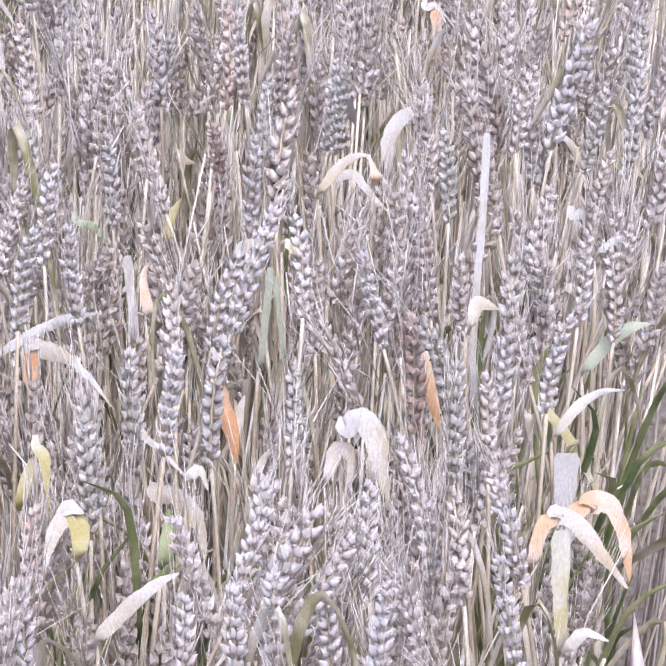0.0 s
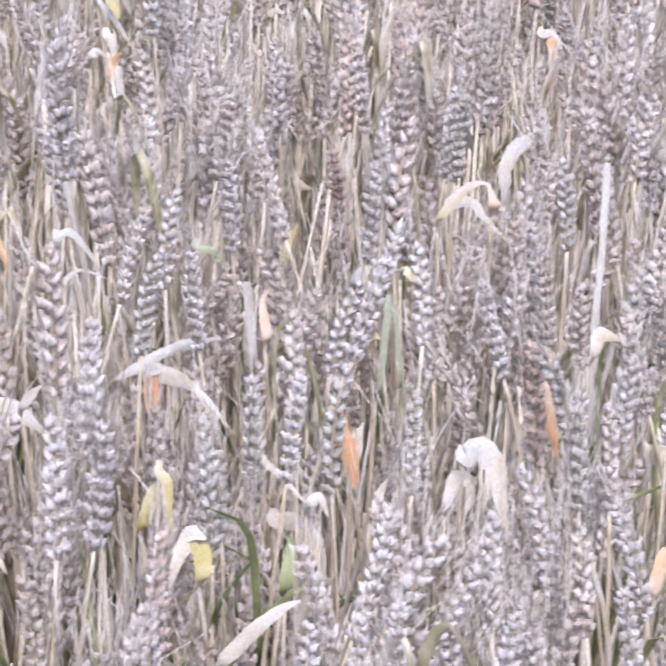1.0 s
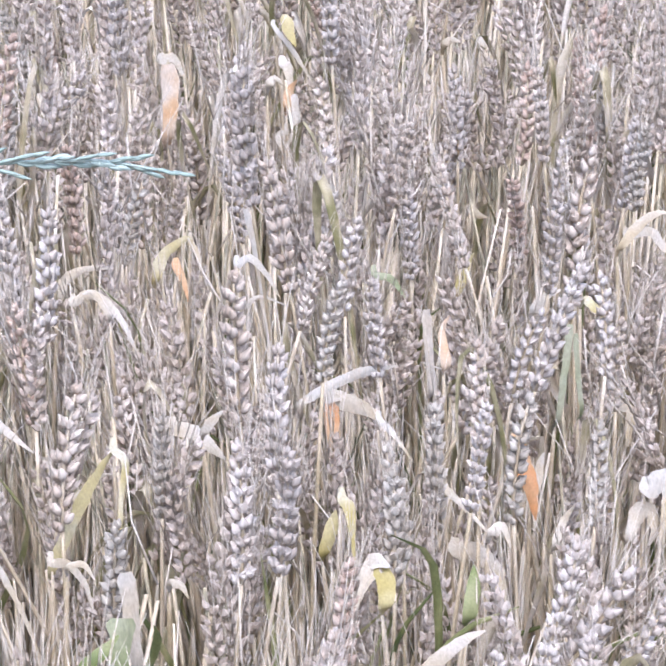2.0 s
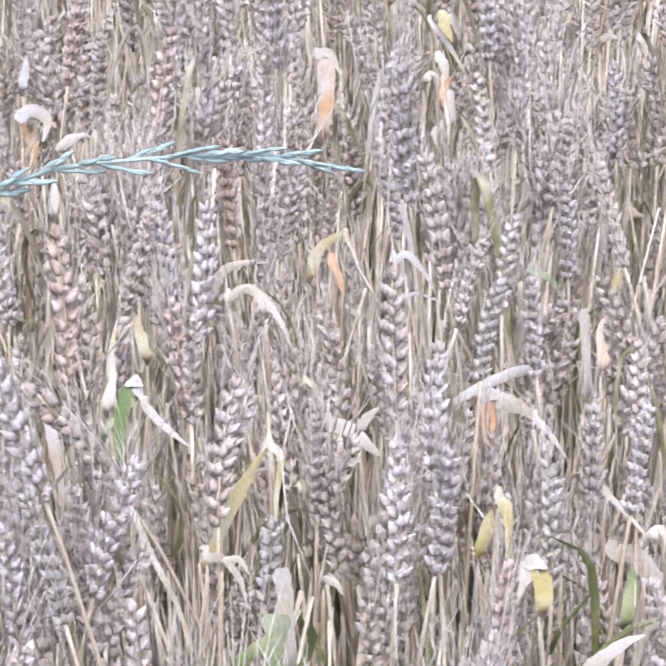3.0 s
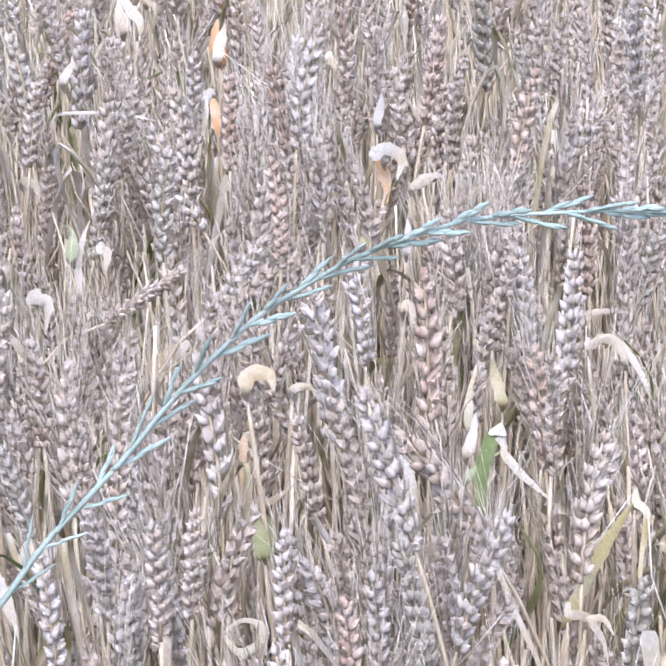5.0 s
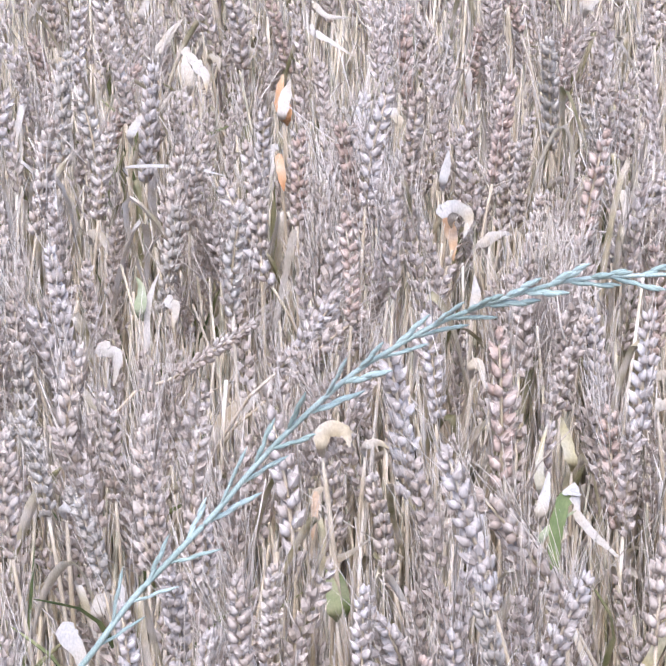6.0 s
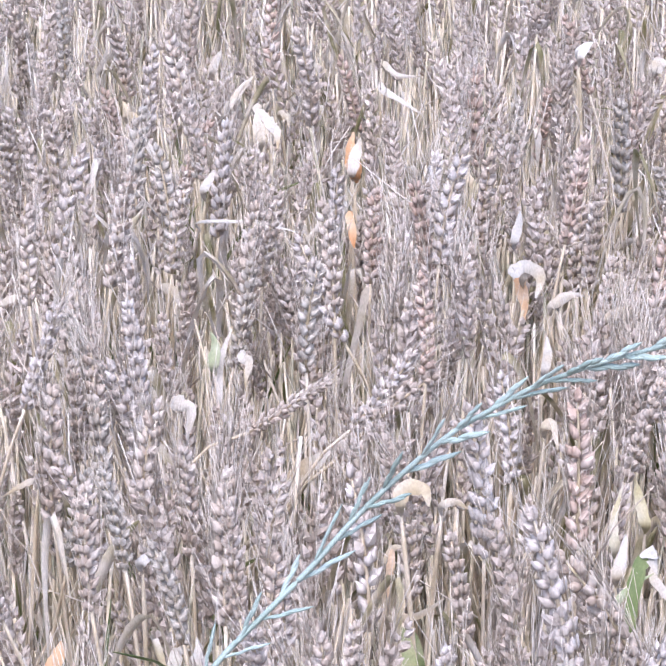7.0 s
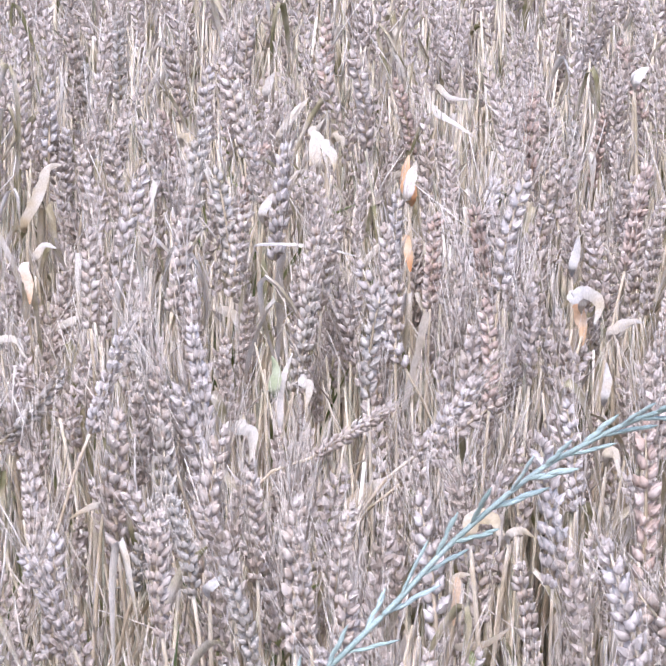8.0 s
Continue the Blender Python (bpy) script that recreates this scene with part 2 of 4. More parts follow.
def wheat(base, tip, tone, spun=None):
    """One wheat plant whose ear runs from base to tip."""
    base, tip = Vector(base), Vector(tip)
    axis = tip - base
    up = axis.normalized()
    foot, path = stalk_path(base, up if up.z > 0.3 else Vector((0.2 * up.x, 0.2, 1)).normalized())
    plant = new("wheat_plant")
    plant.location = foot
    plant.empty_display_size = 0.02
    tagged(plant, WORDS[tone], "wheat", "wheat plants")
    path = [p - foot for p in spline(path, 3)]
    stem = new("stem", solid(*tube(path, [0.0017 - 0.0006 * i / len(path) for i in range(len(path))], 6), STALK, "stem"))
    stem.parent = plant
    spin = rng.uniform(-55, 55) if spun is None else spun
    size = axis.length / EAR
    turn = up.to_track_quat("Z", "Y").to_matrix().to_4x4()
    face = Matrix.Rotation(-math.atan2(turn[0][1], turn[0][0]) if abs(up.z) > 0.5 else 0, 4, "Z")
    width = min(1.05, max(0.56, 0.10 + 0.85 * size))
    k = rng.randrange(len(BENDS))
    ear = new("ear", RACHIS[k])
    ear.parent = plant
    ear.matrix_local = Matrix.Translation(base - foot) @ turn @ face @ Matrix.Rotation(radians(spin), 4, "Z") @ Matrix.Diagonal((width, width, size, 1))
    for i in range(NODES):
        s = new("spikelet", rng.choice(SPIKELETS[tone]))
        s.parent = ear
        s.matrix_local = node_pose(i, rng, BENDS[k])
    a = new("awn_tuft", rng.choice(AWNS[k]))
    a.parent = ear
    STANDING.append((0.5 * (base + tip), foot))
    return plant


LEAF_WORDS = {
    BLEACHED: "wheat shoot with a bleached white curled dry leaf",
    STRAW: "wheat shoot with a straw-coloured dry leaf",
    ORANGE: "wheat shoot with a rusty orange withered leaf",
    YELLOW: "wheat shoot with a yellowing drooping leaf",
    PALE_GREEN: "wheat shoot with a pale grey-green leaf",
    GREEN: "wheat shoot with a leaf that is still green",
}


OUT = Vector((0.05, -0.80, 0.60))   # the leaves turn to the open edge of the field and to the sky


def flag_leaf(path, width, mat, under=None, strap=False):
    """A shoot with one conspicuous leaf along the path; where it is bent over, the underside hangs down behind the bend."""
    pts = [Vector(p) for p in path]
    root = pts[0] + Vector((0, 0.008, -0.012))
    foot, line = stalk_path(root, Vector((rng.uniform(-0.12, 0.12), 0.15, 1)).normalized())
    shoot = new("wheat_shoot")
    shoot.location = foot
    shoot.empty_display_size = 0.02
    tagged(shoot, LEAF_WORDS[mat], "wheat leaf", "wheat shoots")
    line = [p - foot for p in spline(line, 3)]
    n = len(line)
    stem = new("stem", solid(*tube(line, [0.0019 - 0.0004 * i / n if i < n - 1 else 0.0007 for i in range(n)], 6), STALK, "stem"))
    stem.parent = shoot
    if under:
        top = max(range(len(pts)), key=lambda k: pts[k].z)
        rise, fall = [root, *pts[: top + 1]], pts[top:]
        fall = [fall[0].lerp(rise[-2], 0.12) + Vector((0, -0.003, 0.001)), *fall]
        hung = new("leaf", blade_mesh(ribbon([p - foot for p in rise], width * 0.8, 0.16, rng, 5, 0.25, 7, 1.4, 0.3, OUT), under))
        hung.parent = shoot
        hung["label"] = under.name.replace("_", " ") + " rising to the bend"
    elif pts[0].z > pts[-1].z + 0.01:
        fall = [pts[0] + Vector((0, 0.006, 0.004)), *pts]
    else:
        fall = [root, *pts]
    tail = 20 if strap else rng.uniform(1.5, 2.4) if under else rng.uniform(1.6, 3.0)
    falls = pts[0].z > pts[-1].z + 0.01
    shape = ribbon([p - foot for p in fall], width, 0.12 if strap else 0.2, rng, 5, 0.65 if under else 0.5 if strap or falls else 0.15, tail, 0.5 if strap else 2.2, 0.1 if strap else 0.4, OUT)
    blade = new("leaf", blade_mesh(shape, mat, not under and pts[-1].z > pts[0].z))
    blade.parent = shoot
    blade["label"] = mat.name.replace("_", " ")
    STANDING.append((sum(pts, Vector()) / len(pts), foot))
    OPEN.extend((p, 0.5 * width) for p in spline(pts, 2))
    return shoot


wheat((0.183, 1.272, 0.929), (0.170, 1.275, 1.029), PALE)
wheat((0.117, 1.609, 0.880), (0.111, 1.601, 0.980), PALE)
wheat((0.174, 1.557, 0.770), (0.170, 1.549, 0.866), TAN)
wheat((0.202, 1.220, 0.892), (0.189, 1.236, 0.979), TAN)
wheat((0.042, 1.190, 0.878), (0.055, 1.201, 0.965), PALE)
wheat((0.104, 1.354, 0.845), (0.109, 1.366, 0.913), GREY)
wheat((0.155, 1.085, 0.881), (0.149, 1.100, 0.974), TAN)
wheat((0.047, 1.014, 0.860), (0.048, 1.046, 0.938), TAN)
wheat((0.104, 1.027, 0.856), (0.106, 1.033, 0.919), GREY)
wheat((-0.021, 0.929, 0.878), (-0.003, 0.937, 0.957), PALE)
wheat((-0.006, 1.264, 0.857), (0.015, 1.272, 0.928), TAN)
wheat((0.019, 1.456, 0.891), (0.030, 1.470, 0.976), RUSSET)
wheat((-0.046, 1.546, 0.899), (-0.032, 1.565, 0.979), RUSSET)
wheat((0.274, 1.535, 0.914), (0.269, 1.546, 0.995), PALE)
wheat((0.266, 1.466, 0.855), (0.261, 1.495, 0.921), TAN)
wheat((0.349, 1.434, 0.844), (0.362, 1.444, 0.926), PALE)
wheat((0.322, 1.244, 0.889), (0.305, 1.270, 0.953), TAN)
wheat((0.382, 1.336, 0.843), (0.372, 1.328, 0.919), RUSSET)
wheat((0.293, 1.349, 0.882), (0.305, 1.355, 0.946), TAN)
wheat((0.249, 1.146, 0.869), (0.243, 1.159, 0.931), PALE)
wheat((0.206, 1.198, 0.875), (0.223, 1.210, 0.935), TAN)
wheat((0.406, 1.278, 0.851), (0.405, 1.306, 0.945), TAN)
wheat((0.326, 1.057, 0.907), (0.350, 1.069, 0.982), PALE)
wheat((0.163, 0.964, 0.917), (0.160, 0.982, 0.990), PALE)
wheat((0.159, 0.928, 0.882), (0.171, 0.932, 0.966), PALE)
wheat((0.235, 0.972, 0.850), (0.235, 0.991, 0.919), GREY)
wheat((0.305, 1.005, 0.851), (0.300, 1.015, 0.931), GREY)
wheat((0.179, 0.832, 0.883), (0.180, 0.843, 0.954), RUSSET)
wheat((0.073, 0.963, 0.815), (0.071, 0.959, 0.904), GREY)
wheat((0.306, 1.433, 0.868), (0.298, 1.443, 0.931), TAN)
wheat((0.286, 1.020, 0.892), (0.289, 1.045, 0.951), TAN)
wheat((0.244, 1.262, 0.874), (0.239, 1.283, 0.935), GREY)
wheat((-0.092, 1.086, 0.908), (-0.092, 1.091, 1.008), PALE)
wheat((-0.158, 1.084, 0.855), (-0.158, 1.107, 0.953), PALE)
wheat((-0.042, 0.928, 0.942), (-0.063, 0.940, 1.028), PALE)
wheat((-0.038, 1.145, 0.878), (-0.037, 1.171, 0.973), RUSSET)
wheat((0.000, 1.006, 0.880), (-0.039, 1.002, 0.972), TAN)
wheat((-0.139, 1.496, 0.903), (-0.134, 1.515, 0.991), PALE)
wheat((-0.192, 1.525, 0.872), (-0.191, 1.541, 0.945), RUSSET)
wheat((-0.228, 1.455, 0.825), (-0.206, 1.456, 0.922), TAN)
wheat((-0.256, 1.298, 0.866), (-0.202, 1.311, 0.902), TAN)
wheat((-0.197, 1.310, 0.842), (-0.138, 1.319, 0.911), TAN)
wheat((-0.206, 0.996, 0.881), (-0.205, 1.009, 0.953), TAN)
wheat((-0.170, 0.963, 0.834), (-0.175, 0.946, 0.928), PALE)
wheat((-0.071, 0.863, 0.885), (-0.073, 0.875, 0.951), RUSSET)
wheat((-0.033, 0.875, 0.903), (-0.047, 0.886, 0.975), GREY)
wheat((-0.027, 1.587, 0.843), (-0.022, 1.602, 0.919), TAN)
wheat((0.042, 1.532, 0.830), (0.076, 1.536, 0.921), PALE)
wheat((-0.288, 1.453, 0.834), (-0.269, 1.468, 0.912), GREY)
wheat((-0.138, 1.320, 0.902), (-0.134, 1.337, 0.969), RUSSET)
wheat((-0.079, 1.230, 0.873), (-0.078, 1.243, 0.945), PALE)
wheat((-0.277, 1.541, 0.860), (-0.273, 1.549, 0.937), TAN)
wheat((-0.185, 1.282, 0.880), (-0.141, 1.276, 0.938), PALE)
wheat((-0.318, 1.256, 0.840), (-0.324, 1.258, 0.940), PALE)
wheat((-0.302, 1.093, 0.886), (-0.310, 1.108, 0.948), GREY)
wheat((-0.235, 1.037, 0.887), (-0.239, 1.066, 0.973), TAN)
wheat((-0.441, 1.564, 0.860), (-0.435, 1.590, 0.956), PALE)
wheat((-0.377, 1.456, 0.895), (-0.362, 1.470, 0.983), TAN)
wheat((-0.343, 1.521, 0.878), (-0.333, 1.531, 0.952), TAN)
wheat((-0.330, 1.669, 0.843), (-0.323, 1.686, 0.942), PALE)
wheat((-0.286, 1.503, 0.842), (-0.280, 1.520, 0.941), TAN)
wheat((-0.204, 1.435, 0.867), (-0.241, 1.449, 0.943), PALE)
wheat((-0.163, 1.646, 0.826), (-0.148, 1.682, 0.918), PALE)
wheat((-0.341, 1.532, 0.799), (-0.334, 1.541, 0.871), TAN)
wheat((-0.125, 1.477, 0.844), (-0.118, 1.489, 0.919), TAN)
wheat((0.002, 1.723, 0.851), (-0.004, 1.718, 0.951), GREY)
wheat((-0.276, 1.912, 0.850), (-0.275, 1.912, 0.945), TAN)
wheat((-0.235, 1.927, 0.839), (-0.247, 1.927, 0.914), RUSSET)
wheat((-0.465, 1.999, 0.837), (-0.472, 2.020, 0.909), TAN)
wheat((-0.389, 1.899, 0.842), (-0.398, 1.925, 0.935), TAN)
wheat((-0.114, 1.628, 0.852), (-0.106, 1.627, 0.941), TAN)
wheat((-0.350, 1.148, 0.851), (-0.334, 1.151, 0.918), GREY)
wheat((-0.396, 1.253, 0.903), (-0.370, 1.265, 0.976), PALE)
wheat((-0.325, 1.293, 0.876), (-0.337, 1.318, 0.953), PALE)
wheat((-0.341, 1.231, 0.829), (-0.349, 1.248, 0.913), GREY)
wheat((-0.374, 1.217, 0.835), (-0.378, 1.217, 0.935), TAN)
wheat((-0.312, 1.184, 0.844), (-0.313, 1.211, 0.937), TAN)
wheat((-0.365, 1.044, 0.880), (-0.382, 1.041, 0.943), PALE)
wheat((-0.409, 1.152, 0.853), (-0.419, 1.173, 0.917), TAN)
wheat((-0.251, 0.994, 0.903), (-0.257, 0.997, 0.966), GREY)
wheat((-0.304, 1.007, 0.914), (-0.312, 1.015, 0.985), TAN)
wheat((-0.471, 1.316, 0.861), (-0.420, 1.322, 0.906), GREY)
wheat((-0.557, 1.999, 0.834), (-0.577, 1.999, 0.929), TAN)
wheat((-0.402, 1.998, 0.851), (-0.407, 2.000, 0.945), TAN)
wheat((0.263, 1.015, 0.844), (0.256, 1.020, 0.920), GREY)
wheat((0.281, 0.840, 0.850), (0.330, 0.842, 0.930), PALE)
wheat((0.439, 1.035, 0.836), (0.428, 1.037, 0.922), RUSSET)
wheat((0.433, 0.941, 0.871), (0.425, 0.952, 0.938), GREY)
wheat((0.398, 1.130, 0.842), (0.397, 1.143, 0.904), TAN)
wheat((0.419, 1.053, 0.890), (0.406, 1.072, 0.950), PALE)
wheat((0.508, 1.037, 0.866), (0.492, 1.046, 0.927), TAN)
wheat((0.558, 1.248, 0.853), (0.548, 1.259, 0.919), TAN)
wheat((0.516, 1.235, 0.871), (0.518, 1.246, 0.934), GREY)
wheat((0.562, 1.100, 0.864), (0.568, 1.114, 0.926), PALE)
wheat((0.539, 1.141, 0.870), (0.559, 1.153, 0.935), TAN)
wheat((0.332, 1.136, 0.850), (0.341, 1.148, 0.913), PALE)
wheat((0.389, 0.855, 0.888), (0.385, 0.879, 0.947), PALE)
wheat((0.421, 0.800, 0.904), (0.409, 0.810, 0.966), PALE)
wheat((0.409, 0.764, 0.880), (0.398, 0.780, 0.941), PALE)
wheat((0.206, 1.096, 0.898), (0.211, 1.114, 0.959), GREY)
wheat((0.171, 0.797, 0.876), (0.173, 0.805, 0.939), PALE)
wheat((0.367, 0.783, 0.865), (0.355, 0.791, 0.928), PALE)
wheat((0.635, 1.536, 0.806), (0.633, 1.539, 0.892), TAN)
wheat((0.475, 1.434, 0.860), (0.462, 1.439, 0.943), GREY)
wheat((0.352, 1.423, 0.881), (0.350, 1.425, 0.955), PALE)
wheat((0.679, 1.319, 0.849), (0.688, 1.334, 0.922), GREY)
wheat((0.697, 1.449, 0.838), (0.685, 1.455, 0.920), PALE)
wheat((0.399, 1.353, 0.911), (0.392, 1.359, 0.977), TAN)
wheat((0.294, 1.287, 0.859), (0.291, 1.294, 0.927), PALE)
wheat((0.473, 1.130, 0.862), (0.466, 1.140, 0.925), TAN)
wheat((0.459, 1.325, 0.882), (0.463, 1.340, 0.944), GREY)
wheat((0.586, 1.114, 0.862), (0.607, 1.121, 0.922), TAN)
wheat((0.621, 1.354, 0.832), (0.611, 1.354, 0.911), PALE)
wheat((0.226, 0.948, 0.850), (0.228, 0.965, 0.921), GREY)
wheat((0.278, 0.827, 0.887), (0.302, 0.842, 0.948), PALE)
wheat((0.293, 0.771, 0.907), (0.328, 0.779, 0.961), PALE)
wheat((0.319, 0.706, 0.925), (0.320, 0.713, 0.989), PALE)
wheat((0.315, 0.766, 0.870), (0.319, 0.773, 0.933), PALE)
wheat((0.276, 0.734, 0.906), (0.281, 0.743, 0.969), PALE)
wheat((0.245, 0.777, 0.867), (0.243, 0.790, 0.930), PALE)
wheat((0.262, 0.732, 0.906), (0.256, 0.741, 0.969), PALE)
wheat((0.381, 0.811, 0.878), (0.377, 0.828, 0.939), PALE)
wheat((0.391, 0.799, 0.896), (0.387, 0.815, 0.958), TAN)
wheat((0.350, 0.993, 0.853), (0.354, 1.005, 0.916), GREY)
wheat((0.421, 1.143, 0.780), (0.422, 1.140, 0.857), TAN)
wheat((0.266, 0.947, 0.901), (0.274, 0.958, 0.963), PALE)
wheat((0.448, 0.932, 0.875), (0.447, 0.946, 0.937), TAN)
wheat((0.492, 0.966, 0.892), (0.493, 0.975, 0.955), PALE)
wheat((0.620, 1.232, 0.850), (0.618, 1.237, 0.916), TAN)
wheat((0.470, 1.189, 0.849), (0.466, 1.192, 0.919), TAN)
wheat((0.480, 1.083, 0.868), (0.473, 1.089, 0.931), TAN)
wheat((0.532, 1.326, 0.847), (0.525, 1.339, 0.917), TAN)
wheat((0.601, 1.374, 0.849), (0.585, 1.376, 0.948), TAN)
wheat((0.622, 1.328, 0.873), (0.639, 1.345, 0.970), PALE)
wheat((0.621, 1.261, 0.887), (0.631, 1.266, 0.950), GREY)
wheat((0.577, 1.282, 0.896), (0.578, 1.293, 0.959), TAN)
wheat((0.545, 1.109, 0.853), (0.538, 1.123, 0.915), PALE)
wheat((0.456, 1.016, 0.854), (0.443, 1.017, 0.932), GREY)
wheat((0.455, 0.974, 0.822), (0.445, 0.987, 0.891), GREY)
wheat((0.465, 0.969, 0.883), (0.470, 0.975, 0.947), PALE)
wheat((0.354, 0.838, 0.873), (0.352, 0.860, 0.934), PALE)
wheat((0.377, 1.236, 0.870), (0.383, 1.240, 0.944), PALE)
wheat((0.239, 1.225, 0.868), (0.240, 1.247, 0.931), PALE)
wheat((0.431, 1.392, 0.873), (0.438, 1.401, 0.947), TAN)
wheat((0.419, 1.385, 0.850), (0.423, 1.396, 0.915), PALE)
wheat((0.587, 1.098, 0.851), (0.591, 1.108, 0.914), TAN)
wheat((0.689, 1.335, 0.882), (0.692, 1.354, 0.949), PALE)
wheat((0.383, 1.109, 0.882), (0.390, 1.131, 0.942), PALE)
wheat((-0.204, 0.945, 0.884), (-0.201, 0.946, 0.960), PALE)
wheat((-0.215, 0.863, 0.915), (-0.217, 0.875, 0.978), PALE)
wheat((-0.158, 0.835, 0.954), (-0.157, 0.842, 1.017), TAN)
wheat((-0.186, 0.890, 0.878), (-0.185, 0.899, 0.947), PALE)
wheat((-0.158, 0.938, 0.891), (-0.152, 0.944, 0.954), TAN)
wheat((-0.080, 0.952, 0.841), (-0.087, 0.948, 0.927), PALE)
wheat((-0.059, 0.894, 0.877), (-0.060, 0.902, 0.947), PALE)
wheat((-0.096, 0.839, 0.873), (-0.100, 0.863, 0.932), PALE)
wheat((-0.107, 0.910, 0.893), (-0.109, 0.928, 0.955), PALE)
wheat((0.155, 1.013, 0.779), (0.154, 1.028, 0.858), PALE)
wheat((-0.271, 1.141, 0.868), (-0.273, 1.151, 0.938), TAN)
wheat((-0.225, 1.029, 0.898), (-0.233, 1.042, 0.960), TAN)
wheat((-0.218, 1.094, 0.880), (-0.219, 1.105, 0.947), TAN)
wheat((-0.204, 1.053, 0.853), (-0.204, 1.058, 0.917), PALE)
wheat((-0.133, 1.079, 0.881), (-0.130, 1.087, 0.950), TAN)
wheat((-0.099, 1.069, 0.857), (-0.112, 1.083, 0.926), TAN)
wheat((-0.322, 1.367, 0.850), (-0.328, 1.372, 0.913), TAN)
wheat((-0.224, 1.365, 0.878), (-0.227, 1.374, 0.958), GREY)
wheat((-0.211, 1.437, 0.890), (-0.213, 1.455, 0.969), TAN)
wheat((-0.438, 1.452, 0.881), (-0.443, 1.473, 0.953), TAN)
wheat((-0.082, 1.476, 0.822), (-0.093, 1.486, 0.891), TAN)
wheat((-0.141, 1.462, 0.796), (-0.151, 1.471, 0.882), TAN)
wheat((-0.578, 1.832, 0.851), (-0.588, 1.856, 0.932), TAN)
wheat((-0.324, 2.007, 0.850), (-0.330, 2.036, 0.934), RUSSET)
wheat((-0.122, 1.847, 0.839), (-0.130, 1.860, 0.926), RUSSET)

flag_leaf([(0.522, 0.979, 0.770), (0.522, 0.990, 0.800), (0.523, 0.997, 0.819), (0.524, 1.003, 0.836)], 0.0173, BLEACHED, strap=True)
flag_leaf([(0.462, 0.834, 0.833), (0.462, 0.844, 0.859), (0.463, 0.856, 0.892)], 0.0111, YELLOW, strap=True)
flag_leaf([(0.461, 0.885, 0.851), (0.469, 0.897, 0.863), (0.479, 0.902, 0.868), (0.490, 0.898, 0.864), (0.500, 0.886, 0.852), (0.514, 0.872, 0.834)], 0.0107, BLEACHED, ORANGE)
flag_leaf([(0.493, 0.914, 0.857), (0.505, 0.918, 0.861), (0.517, 0.917, 0.860), (0.522, 0.907, 0.850), (0.522, 0.894, 0.837), (0.522, 0.887, 0.826)], 0.0127, ORANGE, ORANGE)
flag_leaf([(0.387, 1.013, 0.863), (0.397, 1.016, 0.866), (0.404, 1.008, 0.858), (0.405, 0.995, 0.845), (0.407, 0.984, 0.829)], 0.0141, BLEACHED)
flag_leaf([(0.376, 1.005, 0.834), (0.383, 1.016, 0.845), (0.391, 1.016, 0.844), (0.391, 1.007, 0.836), (0.386, 1.001, 0.831)], 0.0101, BLEACHED)
flag_leaf([(0.215, 0.916, 0.866), (0.217, 0.925, 0.875), (0.213, 0.933, 0.882), (0.203, 0.925, 0.875), (0.194, 0.908, 0.859)], 0.0124, BLEACHED, YELLOW)
flag_leaf([(0.273, 1.007, 0.834), (0.284, 1.005, 0.832), (0.294, 0.997, 0.825), (0.297, 0.987, 0.815), (0.297, 0.978, 0.804)], 0.0104, BLEACHED)
flag_leaf([(0.262, 0.920, 0.851), (0.266, 0.929, 0.861), (0.268, 0.940, 0.871)], 0.0092, GREEN)
flag_leaf([(0.267, 1.016, 0.870), (0.278, 1.006, 0.861), (0.294, 0.991, 0.846)], 0.0041, STRAW)
flag_leaf([(0.245, 1.115, 0.856), (0.252, 1.109, 0.850), (0.263, 1.095, 0.837)], 0.0044, BLEACHED)
flag_leaf([(0.217, 1.118, 0.838), (0.217, 1.132, 0.851), (0.220, 1.140, 0.859), (0.231, 1.136, 0.856), (0.241, 1.133, 0.852), (0.251, 1.125, 0.845)], 0.0115, BLEACHED, ORANGE)
flag_leaf([(0.203, 1.192, 0.822), (0.223, 1.200, 0.829), (0.245, 1.206, 0.835), (0.258, 1.207, 0.837), (0.272, 1.209, 0.838)], 0.0070, BLEACHED)
flag_leaf([(0.328, 1.097, 0.845), (0.330, 1.087, 0.835), (0.333, 1.075, 0.823), (0.334, 1.065, 0.809)], 0.0115, ORANGE)
flag_leaf([(0.336, 1.081, 0.817), (0.341, 1.092, 0.828), (0.346, 1.100, 0.835)], 0.0073, BLEACHED)
flag_leaf([(0.203, 0.990, 0.886), (0.206, 0.986, 0.882), (0.206, 0.976, 0.872), (0.206, 0.964, 0.860)], 0.0069, YELLOW)
flag_leaf([(0.508, 1.131, 0.791), (0.509, 1.143, 0.824), (0.512, 1.156, 0.861), (0.518, 1.173, 0.908), (0.522, 1.192, 0.959)], 0.0062, STRAW, strap=True)
flag_leaf([(0.439, 0.957, 0.962), (0.443, 0.965, 0.970), (0.448, 0.965, 0.969), (0.455, 0.962, 0.967)], 0.0077, BLEACHED)
flag_leaf([(0.517, 1.381, 0.837), (0.518, 1.393, 0.854), (0.529, 1.405, 0.866), (0.544, 1.411, 0.872), (0.559, 1.415, 0.877)], 0.0110, BLEACHED)
flag_leaf([(0.469, 1.255, 0.898), (0.468, 1.261, 0.904), (0.466, 1.268, 0.910)], 0.0090, ORANGE)
flag_leaf([(0.430, 1.253, 0.894), (0.445, 1.264, 0.904), (0.457, 1.269, 0.909), (0.468, 1.269, 0.909)], 0.0068, BLEACHED)
